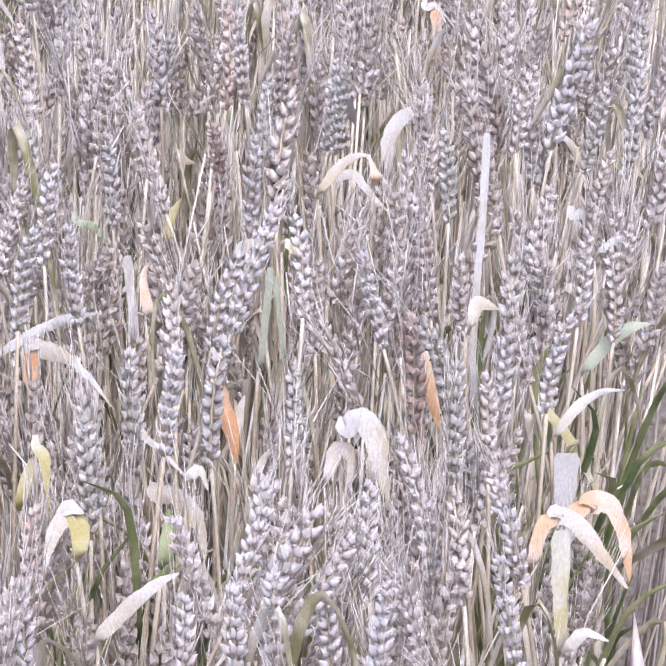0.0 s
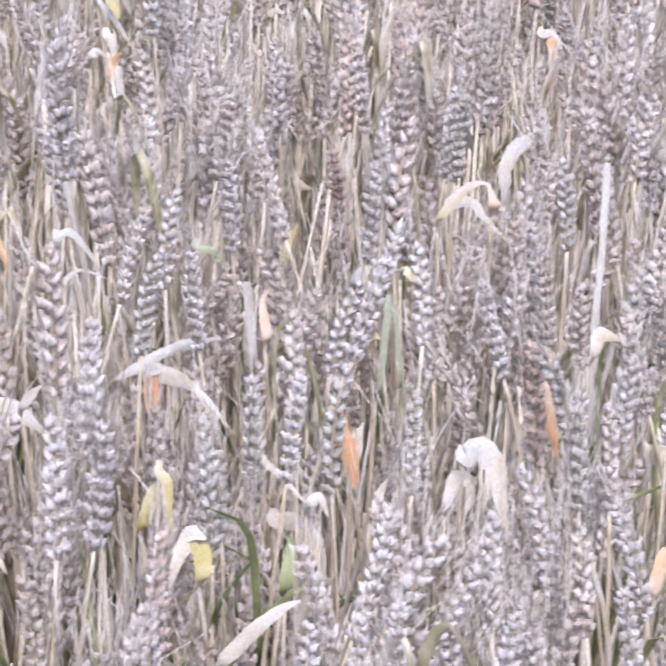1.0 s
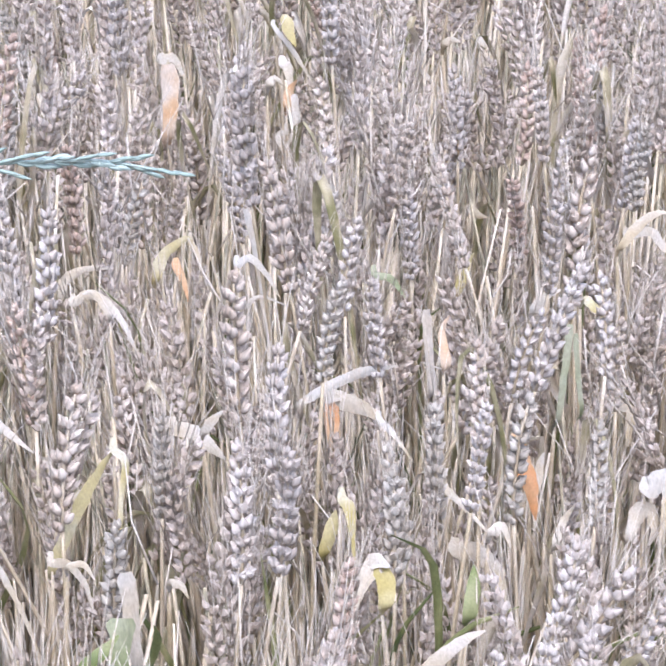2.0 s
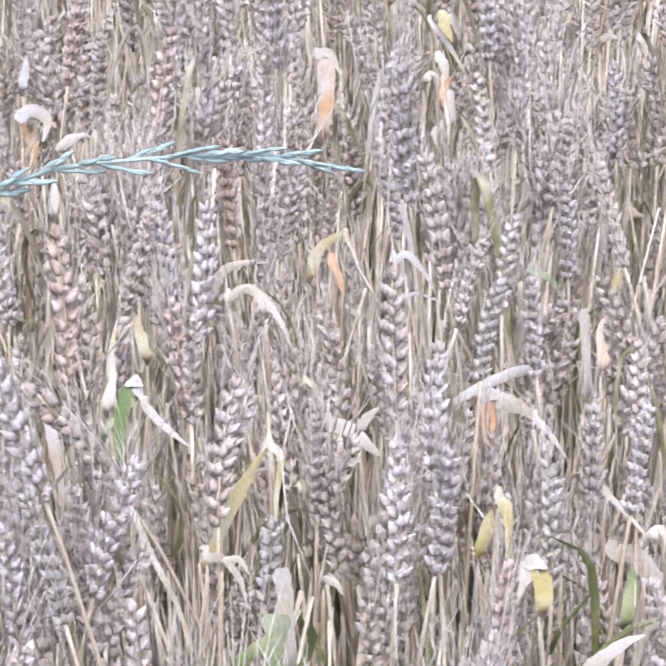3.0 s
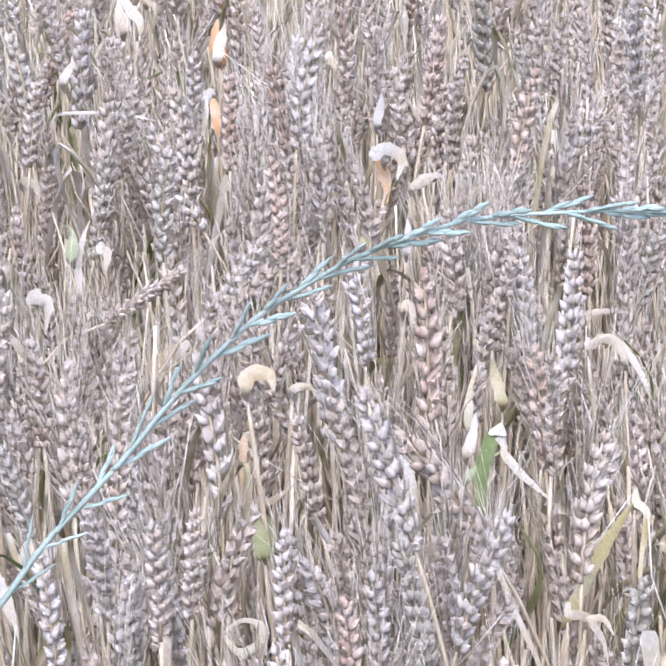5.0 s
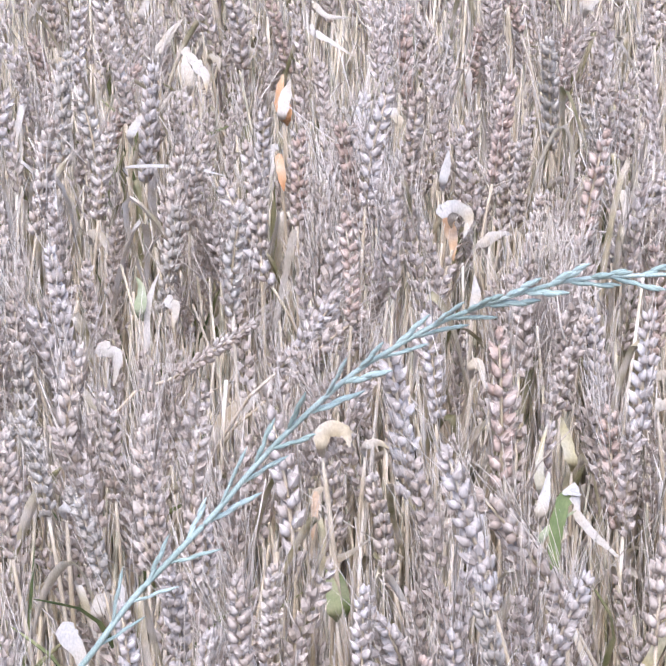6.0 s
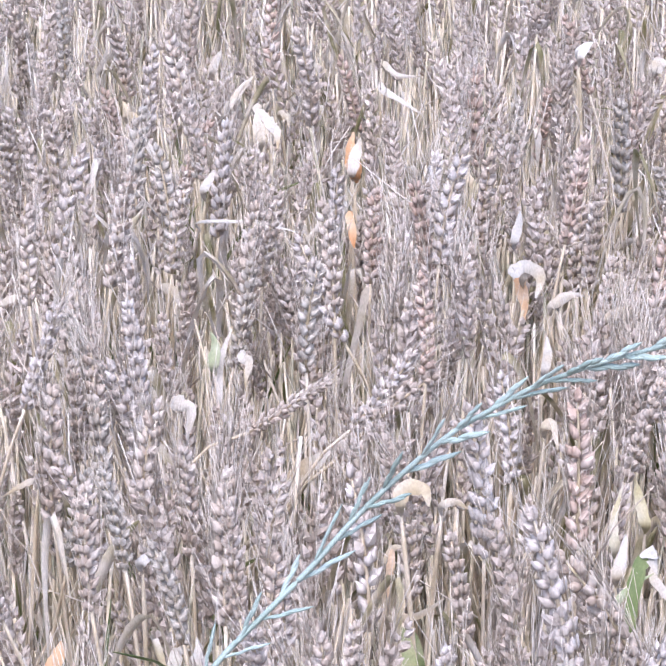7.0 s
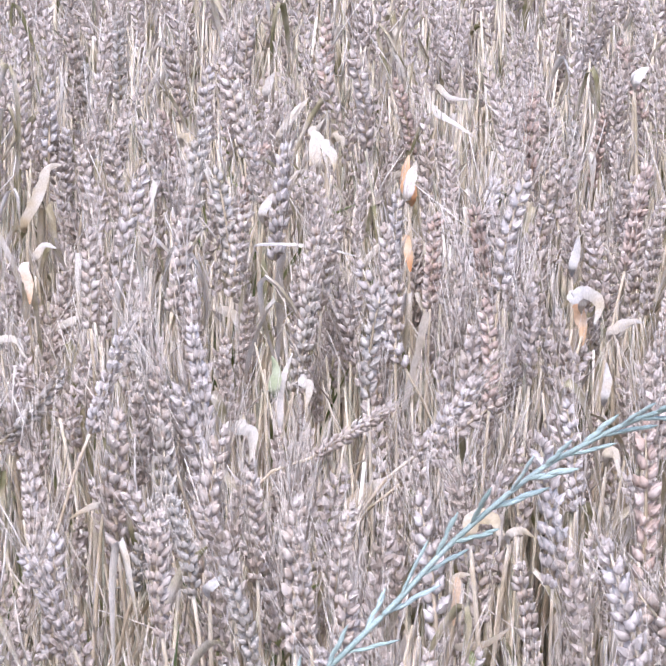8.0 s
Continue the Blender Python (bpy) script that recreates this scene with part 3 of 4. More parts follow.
flag_leaf([(0.461, 1.340, 0.855), (0.477, 1.342, 0.857), (0.486, 1.333, 0.848), (0.500, 1.320, 0.835)], 0.0067, BLEACHED)
flag_leaf([(0.381, 1.506, 0.800), (0.386, 1.502, 0.795), (0.394, 1.499, 0.793)], 0.0073, BLEACHED)
flag_leaf([(0.269, 1.286, 0.865), (0.280, 1.283, 0.862), (0.288, 1.274, 0.852)], 0.0053, PALE_GREEN)
flag_leaf([(0.397, 1.216, 0.876), (0.404, 1.211, 0.871), (0.410, 1.206, 0.866)], 0.0067, YELLOW)
flag_leaf([(0.374, 1.258, 0.845), (0.385, 1.266, 0.852), (0.395, 1.268, 0.855)], 0.0075, BLEACHED)
flag_leaf([(0.355, 1.412, 0.777), (0.362, 1.425, 0.790), (0.370, 1.433, 0.798)], 0.0070, YELLOW)
flag_leaf([(0.372, 1.167, 0.816), (0.376, 1.176, 0.842), (0.381, 1.188, 0.874)], 0.0056, PALE_GREEN, strap=True)
flag_leaf([(0.388, 1.170, 0.819), (0.386, 1.178, 0.840), (0.385, 1.188, 0.867)], 0.0042, PALE_GREEN, strap=True)
flag_leaf([(0.424, 1.207, 0.799), (0.432, 1.204, 0.795), (0.429, 1.194, 0.786), (0.426, 1.185, 0.778)], 0.0078, BLEACHED)
flag_leaf([(0.450, 1.065, 0.872), (0.450, 1.056, 0.864), (0.451, 1.043, 0.851), (0.452, 1.036, 0.841)], 0.0081, ORANGE)
flag_leaf([(0.514, 0.998, 0.855), (0.529, 1.008, 0.865), (0.545, 1.014, 0.870), (0.561, 1.014, 0.870)], 0.0065, STRAW)
flag_leaf([(0.525, 1.058, 0.837), (0.538, 1.044, 0.823), (0.549, 1.028, 0.804), (0.558, 1.017, 0.785)], 0.0063, YELLOW)
flag_leaf([(0.571, 1.096, 0.835), (0.590, 1.107, 0.847), (0.606, 1.113, 0.852), (0.618, 1.113, 0.853)], 0.0092, PALE_GREEN)
flag_leaf([(0.646, 1.371, 0.863), (0.654, 1.363, 0.854), (0.660, 1.343, 0.832)], 0.0053, BLEACHED)
flag_leaf([(0.619, 1.209, 0.854), (0.631, 1.214, 0.859), (0.650, 1.215, 0.860)], 0.0049, BLEACHED)
flag_leaf([(0.609, 1.242, 0.866), (0.617, 1.241, 0.865), (0.615, 1.231, 0.855)], 0.0081, BLEACHED)
flag_leaf([(0.604, 1.349, 0.843), (0.607, 1.345, 0.840), (0.606, 1.338, 0.833)], 0.0069, BLEACHED)
flag_leaf([(0.614, 1.624, 0.861), (0.623, 1.624, 0.861), (0.629, 1.613, 0.850)], 0.0072, BLEACHED)
flag_leaf([(0.620, 1.613, 0.856), (0.618, 1.600, 0.842), (0.614, 1.587, 0.829)], 0.0097, ORANGE)
flag_leaf([(0.217, 0.860, 0.853), (0.233, 0.869, 0.862), (0.250, 0.877, 0.870), (0.262, 0.880, 0.873)], 0.0085, STRAW)
flag_leaf([(0.460, 0.820, 0.841), (0.471, 0.825, 0.846), (0.483, 0.821, 0.842)], 0.0074, BLEACHED)
flag_leaf([(0.298, 1.220, 0.811), (0.297, 1.230, 0.838), (0.296, 1.239, 0.862)], 0.0076, STRAW, strap=True)
flag_leaf([(0.329, 0.998, 0.838), (0.335, 1.007, 0.847), (0.343, 1.014, 0.854)], 0.0050, STRAW)
flag_leaf([(0.289, 0.990, 0.854), (0.296, 0.993, 0.858), (0.299, 0.984, 0.849)], 0.0067, STRAW)
flag_leaf([(0.682, 1.354, 0.846), (0.695, 1.351, 0.843), (0.705, 1.344, 0.835)], 0.0087, YELLOW)
flag_leaf([(0.254, 1.673, 0.857), (0.258, 1.667, 0.852), (0.258, 1.651, 0.836), (0.258, 1.645, 0.828)], 0.0083, STRAW)
flag_leaf([(-0.007, 1.071, 0.868), (-0.007, 1.084, 0.885), (-0.003, 1.097, 0.898), (0.003, 1.102, 0.903), (0.007, 1.094, 0.895)], 0.0105, BLEACHED, GREEN)
flag_leaf([(0.008, 1.137, 0.865), (0.017, 1.129, 0.857), (0.033, 1.118, 0.847)], 0.0053, STRAW)
flag_leaf([(0.040, 1.020, 0.830), (0.054, 1.034, 0.855), (0.069, 1.051, 0.873), (0.080, 1.062, 0.883)], 0.0076, YELLOW)
flag_leaf([(0.079, 1.055, 0.887), (0.085, 1.049, 0.881), (0.081, 1.031, 0.864), (0.079, 1.015, 0.837)], 0.0049, YELLOW)
flag_leaf([(0.054, 1.075, 0.839), (0.071, 1.085, 0.848), (0.080, 1.086, 0.849)], 0.0031, BLEACHED)
flag_leaf([(0.083, 0.934, 0.824), (0.081, 0.944, 0.851), (0.079, 0.952, 0.874)], 0.0103, BLEACHED, strap=True)
flag_leaf([(0.071, 0.914, 0.832), (0.074, 0.921, 0.852), (0.075, 0.925, 0.864)], 0.0156, PALE_GREEN, strap=True)
flag_leaf([(0.120, 1.153, 0.837), (0.133, 1.150, 0.834), (0.143, 1.143, 0.827), (0.151, 1.137, 0.821)], 0.0097, STRAW)
flag_leaf([(0.136, 1.117, 0.854), (0.143, 1.123, 0.860), (0.149, 1.127, 0.863)], 0.0061, BLEACHED)
flag_leaf([(0.124, 1.356, 0.832), (0.131, 1.368, 0.844), (0.146, 1.376, 0.852), (0.152, 1.376, 0.852)], 0.0088, YELLOW)
flag_leaf([(0.151, 1.375, 0.851), (0.155, 1.369, 0.845), (0.157, 1.362, 0.839)], 0.0045, BLEACHED)
flag_leaf([(0.137, 1.325, 0.858), (0.141, 1.317, 0.850), (0.143, 1.307, 0.840)], 0.0064, ORANGE)
flag_leaf([(0.054, 1.309, 0.845), (0.061, 1.320, 0.856), (0.075, 1.325, 0.860), (0.092, 1.324, 0.860)], 0.0075, BLEACHED)
flag_leaf([(0.064, 1.268, 0.865), (0.073, 1.272, 0.869), (0.084, 1.269, 0.866), (0.095, 1.258, 0.855), (0.105, 1.242, 0.837)], 0.0062, STRAW)
flag_leaf([(-0.013, 1.197, 0.847), (-0.014, 1.209, 0.861), (-0.009, 1.225, 0.877)], 0.0064, YELLOW)
flag_leaf([(0.008, 1.246, 0.836), (0.004, 1.258, 0.847), (0.001, 1.268, 0.857)], 0.0077, YELLOW)
flag_leaf([(-0.015, 1.113, 0.880), (-0.012, 1.124, 0.890), (-0.010, 1.132, 0.898)], 0.0070, BLEACHED)
flag_leaf([(0.048, 0.978, 0.861), (0.057, 0.979, 0.862), (0.063, 0.973, 0.855)], 0.0040, STRAW)
flag_leaf([(0.002, 0.994, 0.853), (0.012, 0.992, 0.852), (0.018, 0.984, 0.844)], 0.0033, BLEACHED)
flag_leaf([(0.202, 1.292, 0.785), (0.198, 1.303, 0.813), (0.195, 1.314, 0.844), (0.190, 1.325, 0.874), (0.186, 1.333, 0.896)], 0.0049, BLEACHED, strap=True)
flag_leaf([(0.171, 1.247, 0.899), (0.180, 1.250, 0.902), (0.190, 1.241, 0.893), (0.197, 1.229, 0.882)], 0.0052, BLEACHED)
flag_leaf([(0.171, 1.277, 0.840), (0.181, 1.285, 0.848), (0.192, 1.288, 0.851), (0.209, 1.282, 0.846)], 0.0043, STRAW)
flag_leaf([(0.258, 1.625, 0.843), (0.256, 1.609, 0.827), (0.245, 1.596, 0.812)], 0.0069, BLEACHED)
flag_leaf([(0.226, 1.539, 0.896), (0.231, 1.543, 0.900), (0.238, 1.539, 0.895)], 0.0065, BLEACHED)
flag_leaf([(0.253, 1.636, 0.834), (0.256, 1.645, 0.843), (0.263, 1.652, 0.850)], 0.0083, ORANGE)
flag_leaf([(0.258, 1.686, 0.888), (0.260, 1.679, 0.881), (0.264, 1.670, 0.872)], 0.0102, YELLOW)
flag_leaf([(0.250, 1.700, 0.878), (0.264, 1.683, 0.862), (0.278, 1.667, 0.840)], 0.0046, BLEACHED)
flag_leaf([(0.158, 1.741, 0.835), (0.168, 1.742, 0.836), (0.176, 1.728, 0.823)], 0.0087, BLEACHED)
flag_leaf([(0.150, 1.567, 0.844), (0.153, 1.577, 0.872), (0.152, 1.586, 0.897)], 0.0149, ORANGE, strap=True)
flag_leaf([(-0.001, 1.002, 0.885), (0.010, 0.981, 0.865), (0.023, 0.965, 0.841), (0.033, 0.949, 0.813)], 0.0033, STRAW)
flag_leaf([(-0.053, 1.150, 0.862), (-0.049, 1.130, 0.844), (-0.044, 1.110, 0.814)], 0.0081, BLEACHED)
flag_leaf([(0.106, 1.001, 0.828), (0.112, 1.000, 0.827), (0.116, 0.994, 0.822)], 0.0062, BLEACHED)
flag_leaf([(-0.049, 1.528, 0.857), (-0.039, 1.534, 0.862), (-0.030, 1.534, 0.862)], 0.0050, BLEACHED)
flag_leaf([(0.052, 0.886, 0.862), (0.063, 0.892, 0.868), (0.072, 0.898, 0.874)], 0.0072, GREEN)
flag_leaf([(0.391, 1.680, 0.863), (0.397, 1.683, 0.867), (0.405, 1.682, 0.865)], 0.0071, BLEACHED)
flag_leaf([(0.428, 1.702, 0.855), (0.436, 1.698, 0.851), (0.432, 1.687, 0.840)], 0.0050, BLEACHED)
flag_leaf([(0.247, 1.594, 0.831), (0.240, 1.591, 0.829), (0.242, 1.581, 0.819)], 0.0047, BLEACHED)
flag_leaf([(0.303, 1.201, 0.841), (0.303, 1.217, 0.857), (0.309, 1.225, 0.865)], 0.0076, ORANGE)
flag_leaf([(0.195, 1.005, 0.839), (0.201, 1.016, 0.849), (0.204, 1.023, 0.856)], 0.0080, YELLOW)
flag_leaf([(-0.077, 1.558, 0.864), (-0.072, 1.565, 0.871), (-0.067, 1.562, 0.867)], 0.0072, BLEACHED)
flag_leaf([(-0.146, 0.968, 0.857), (-0.138, 0.962, 0.851), (-0.128, 0.965, 0.854), (-0.126, 0.972, 0.861), (-0.137, 0.974, 0.863), (-0.147, 0.969, 0.858)], 0.0047, YELLOW)
flag_leaf([(-0.277, 1.003, 0.867), (-0.269, 0.995, 0.859), (-0.261, 0.979, 0.844)], 0.0120, BLEACHED)
flag_leaf([(-0.148, 1.095, 0.856), (-0.139, 1.096, 0.857), (-0.129, 1.098, 0.859), (-0.115, 1.105, 0.866)], 0.0052, STRAW)
flag_leaf([(-0.131, 1.101, 0.819), (-0.134, 1.112, 0.830), (-0.140, 1.121, 0.838)], 0.0098, GREEN)
flag_leaf([(-0.241, 1.340, 0.788), (-0.232, 1.353, 0.802), (-0.217, 1.362, 0.810), (-0.208, 1.367, 0.815)], 0.0110, STRAW)
flag_leaf([(-0.119, 1.137, 0.910), (-0.111, 1.139, 0.912), (-0.103, 1.136, 0.909)], 0.0052, BLEACHED)
flag_leaf([(-0.084, 1.554, 0.871), (-0.076, 1.558, 0.875), (-0.064, 1.552, 0.869), (-0.067, 1.539, 0.857)], 0.0095, BLEACHED)
flag_leaf([(-0.079, 1.568, 0.855), (-0.076, 1.559, 0.846), (-0.075, 1.546, 0.834)], 0.0102, ORANGE)
flag_leaf([(-0.055, 1.525, 0.856), (-0.045, 1.532, 0.862), (-0.033, 1.534, 0.864)], 0.0076, BLEACHED)
flag_leaf([(-0.252, 1.860, 0.784), (-0.244, 1.868, 0.792), (-0.236, 1.863, 0.787)], 0.0098, BLEACHED)
flag_leaf([(-0.224, 1.711, 0.845), (-0.221, 1.700, 0.834), (-0.219, 1.692, 0.826)], 0.0071, ORANGE)
flag_leaf([(-0.154, 1.161, 0.853), (-0.150, 1.168, 0.860), (-0.142, 1.169, 0.861)], 0.0049, BLEACHED)
flag_leaf([(-0.149, 1.137, 0.871), (-0.150, 1.128, 0.862), (-0.150, 1.120, 0.855)], 0.0047, ORANGE)
flag_leaf([(0.040, 0.999, 0.850), (0.049, 0.998, 0.849), (0.058, 0.989, 0.840), (0.061, 0.979, 0.830)], 0.0052, STRAW)
flag_leaf([(-0.277, 1.422, 0.858), (-0.272, 1.420, 0.857), (-0.273, 1.409, 0.845)], 0.0067, BLEACHED)
flag_leaf([(-0.310, 1.343, 0.862), (-0.302, 1.340, 0.859), (-0.303, 1.325, 0.844)], 0.0080, BLEACHED)
flag_leaf([(-0.015, 1.480, 0.868), (-0.005, 1.485, 0.874), (0.003, 1.483, 0.871)], 0.0079, BLEACHED)
flag_leaf([(-0.130, 1.771, 0.862), (-0.123, 1.765, 0.856), (-0.119, 1.757, 0.847)], 0.0073, STRAW)
flag_leaf([(-0.232, 1.822, 0.841), (-0.229, 1.836, 0.855), (-0.226, 1.846, 0.865)], 0.0103, STRAW)
flag_leaf([(0.087, 1.248, 0.866), (0.078, 1.259, 0.877), (0.070, 1.259, 0.877)], 0.0046, BLEACHED)
flag_leaf([(-0.139, 1.074, 0.947), (-0.137, 1.081, 0.954), (-0.126, 1.081, 0.954), (-0.123, 1.074, 0.947)], 0.0091, BLEACHED)
flag_leaf([(-0.314, 1.348, 0.858), (-0.307, 1.348, 0.859), (-0.303, 1.335, 0.847)], 0.0081, BLEACHED)
flag_leaf([(-0.322, 1.880, 0.876), (-0.314, 1.874, 0.870), (-0.308, 1.868, 0.864)], 0.0084, BLEACHED)
flag_leaf([(-0.307, 1.845, 0.877), (-0.300, 1.839, 0.871), (-0.298, 1.830, 0.862)], 0.0090, BLEACHED)
flag_leaf([(-0.313, 1.968, 0.838), (-0.305, 1.967, 0.837), (-0.304, 1.959, 0.829)], 0.0088, BLEACHED)
flag_leaf([(-0.448, 1.901, 0.859), (-0.440, 1.901, 0.859), (-0.436, 1.896, 0.854)], 0.0086, BLEACHED)
flag_leaf([(-0.229, 1.825, 0.838), (-0.235, 1.838, 0.853), (-0.233, 1.853, 0.867)], 0.0138, ORANGE)
flag_leaf([(-0.390, 2.056, 0.848), (-0.387, 2.066, 0.858), (-0.383, 2.073, 0.865)], 0.0084, BLEACHED)
flag_leaf([(-0.356, 1.924, 0.860), (-0.351, 1.933, 0.869), (-0.341, 1.944, 0.881)], 0.0079, STRAW)
flag_leaf([(-0.085, 1.616, 0.869), (-0.082, 1.626, 0.879), (-0.081, 1.635, 0.888)], 0.0074, BLEACHED)
flag_leaf([(-0.059, 1.456, 0.837), (-0.057, 1.465, 0.846), (-0.058, 1.476, 0.856)], 0.0069, BLEACHED)
flag_leaf([(-0.035, 1.903, 0.927), (-0.028, 1.909, 0.933), (-0.022, 1.910, 0.935)], 0.0077, BLEACHED)
flag_leaf([(-0.058, 1.335, 0.855), (-0.053, 1.339, 0.858), (-0.049, 1.325, 0.845)], 0.0079, BLEACHED)
flag_leaf([(-0.338, 1.041, 0.848), (-0.335, 1.048, 0.855), (-0.334, 1.053, 0.861)], 0.0090, ORANGE)
flag_leaf([(-0.267, 1.040, 0.853), (-0.265, 1.047, 0.860), (-0.258, 1.049, 0.861)], 0.0080, BLEACHED)
flag_leaf([(-0.258, 1.052, 0.844), (-0.255, 1.060, 0.852), (-0.257, 1.066, 0.858)], 0.0077, BLEACHED)
flag_leaf([(-0.132, 1.054, 0.849), (-0.134, 1.063, 0.858), (-0.138, 1.072, 0.867)], 0.0090, GREEN)
flag_leaf([(-0.016, 1.082, 0.882), (-0.007, 1.090, 0.889), (0.005, 1.095, 0.895)], 0.0045, PALE_GREEN)
flag_leaf([(-0.342, 1.647, 0.866), (-0.310, 1.648, 0.867), (-0.282, 1.646, 0.865), (-0.259, 1.642, 0.861)], 0.0032, BLEACHED)
flag_leaf([(0.042, 2.081, 0.847), (0.048, 2.088, 0.853), (0.055, 2.088, 0.853)], 0.0152, BLEACHED)
flag_leaf([(-0.462, 1.509, 0.860), (-0.472, 1.506, 0.857), (-0.478, 1.502, 0.853)], 0.0060, STRAW)
flag_leaf([(-0.296, 1.105, 0.882), (-0.291, 1.109, 0.885), (-0.288, 1.112, 0.888)], 0.0064, BLEACHED)
flag_leaf([(-0.387, 1.227, 0.865), (-0.398, 1.223, 0.861), (-0.407, 1.218, 0.857)], 0.0046, BLEACHED)
flag_leaf([(-0.546, 1.714, 0.817), (-0.539, 1.723, 0.826), (-0.527, 1.721, 0.824)], 0.0080, BLEACHED)
flag_leaf([(-0.571, 1.782, 0.819), (-0.559, 1.799, 0.844), (-0.554, 1.815, 0.860), (-0.542, 1.818, 0.863)], 0.0118, BLEACHED)
flag_leaf([(-0.361, 1.566, 0.843), (-0.351, 1.566, 0.843), (-0.345, 1.556, 0.833)], 0.0086, BLEACHED)
flag_leaf([(-0.512, 1.460, 0.865), (-0.498, 1.460, 0.865), (-0.488, 1.449, 0.855)], 0.0053, STRAW)
flag_leaf([(-0.338, 1.652, 0.891), (-0.334, 1.660, 0.898), (-0.331, 1.666, 0.904)], 0.0070, BLEACHED)
flag_leaf([(-0.311, 1.805, 0.874), (-0.314, 1.817, 0.885), (-0.316, 1.827, 0.895)], 0.0110, STRAW)
flag_leaf([(-0.302, 1.805, 0.891), (-0.295, 1.800, 0.886), (-0.293, 1.788, 0.875)], 0.0081, BLEACHED)
flag_leaf([(-0.360, 1.924, 0.856), (-0.347, 1.938, 0.871), (-0.334, 1.951, 0.884)], 0.0073, STRAW)
flag_leaf([(-0.296, 1.407, 0.859), (-0.296, 1.419, 0.870), (-0.300, 1.426, 0.877)], 0.0085, PALE_GREEN)
flag_leaf([(-0.208, 1.481, 0.809), (-0.201, 1.492, 0.840), (-0.193, 1.506, 0.878)], 0.0061, STRAW, strap=True)
flag_leaf([(-0.519, 1.578, 0.869), (-0.514, 1.569, 0.860), (-0.511, 1.557, 0.849)], 0.0080, ORANGE)
flag_leaf([(-0.034, 1.894, 0.926), (-0.028, 1.901, 0.933), (-0.023, 1.905, 0.936)], 0.0076, BLEACHED)
flag_leaf([(-0.218, 2.019, 0.874), (-0.205, 2.010, 0.865), (-0.181, 2.009, 0.864)], 0.0060, STRAW)
flag_leaf([(-0.217, 1.974, 0.864), (-0.199, 1.966, 0.856), (-0.174, 1.954, 0.844)], 0.0066, STRAW)
flag_leaf([(-0.279, 2.103, 0.830), (-0.297, 2.112, 0.839), (-0.301, 2.116, 0.842)], 0.0046, STRAW)
flag_leaf([(-0.292, 1.403, 0.833), (-0.292, 1.422, 0.858), (-0.286, 1.438, 0.874)], 0.0047, STRAW)

# ---- an arching grass spike that hangs over the wheat ----
SPIKE = [(-0.209, 0.756, 1.035), (-0.192, 0.763, 1.057), (-0.174, 0.770, 1.075), (-0.156, 0.777, 1.093), (-0.139, 0.782, 1.113), (-0.122, 0.781, 1.133), (-0.100, 0.781, 1.155), (-0.083, 0.780, 1.168), (-0.066, 0.778, 1.180), (-0.049, 0.774, 1.190), (-0.032, 0.771, 1.198), (-0.010, 0.767, 1.206), (0.030, 0.766, 1.209), (0.046, 0.766, 1.209), (0.068, 0.766, 1.208), (0.090, 0.766, 1.203)]


def rye_spikelet(rng):
    made = []
    for k in range(4):
        u = k / 3
        h = husk(rng.uniform(0.014, 0.017), 0.0036, 0.0032, 6, 4, 0.0004, 0.05, rng)
        made.append(moved(h, pose((-1) ** k * 0.0005, 0, 0.019 * u, rng.uniform(-3, 3), (-1) ** k * 2.0 * (1 - 0.6 * u), rng.uniform(-20, 20))))
    return merged(made)


def build_spike():
    pts = spline(SPIKE, 14)
    foot = Vector((SPIKE[0][0] - 0.20, SPIKE[0][1] - 0.05, 0))
    foot.z = ground_at(foot.x, foot.y)
    grass = new("grass_spike")
    grass.location = foot
    tagged(grass, "long blue-green grass spike arching over the ripe wheat", "grass")
    first = pts[0] - foot
    below = spline([foot - foot, Vector((0.015, 0.01, 0.45)), Vector((0.10, 0.03, first.z - 0.15)), first], 6)[:-1]
    line = below + [p - foot for p in pts]
    stem = new("stem", solid(*tube(line, [0.0014 - 0.0007 * i / len(line) for i in range(len(line))], 6), RYE_STEM, "stem"))
    stem.parent = grass
    r = random.Random(8)
    shapes = [solid(*rye_spikelet(random.Random(30 + j)), RYE, "spikelet") for j in range(3)]
    travel, due, k = 0.0, 0.0, 0
    total = sum((b - a).length for a, b in zip(pts, pts[1:]))
    for a, b in zip(pts, pts[1:]):
        d = (b - a).normalized()
        travel += (b - a).length
        if travel < due or travel > total - 0.012:
            continue
        u = travel / total
        due = travel + 0.0125 - 0.0065 * u ** 0.7
        k += 1
        side = -1 if k % 2 else 1
        across = Vector((-d.z, 0, d.x)).normalized() * side
        opening = math.radians((27 if side < 0 else 22) * (1 - 0.60 * u) + r.uniform(-4, 4))
        way = (d * math.cos(opening) + across * math.sin(opening) + Vector((0, r.uniform(-0.30, 0.20), 0))).normalized()
        s = new("spikelet", r.choice(shapes))
        s.parent = grass
        plump = (0.44 + 0.20 * math.sin(2.6 * u)) * r.uniform(0.85, 1.1)
        s.matrix_local = Matrix.Translation(b - foot) @ way.to_track_quat("Z", "Y").to_matrix().to_4x4() @ Matrix.Rotation(r.uniform(0, 6), 4, "Z") @ Matrix.Diagonal((plump, plump, r.uniform(0.70, 0.92) * (1 - 0.36 * u), 1))
    tipped = new("spikelet", shapes[0])
    tipped.parent = grass
    tipped.matrix_local = Matrix.Translation(pts[-2] - foot) @ (pts[-1] - pts[-2]).to_track_quat("Z", "Y").to_matrix().to_4x4() @ Matrix.Diagonal((0.55, 0.55, 0.5, 1))


build_spike()

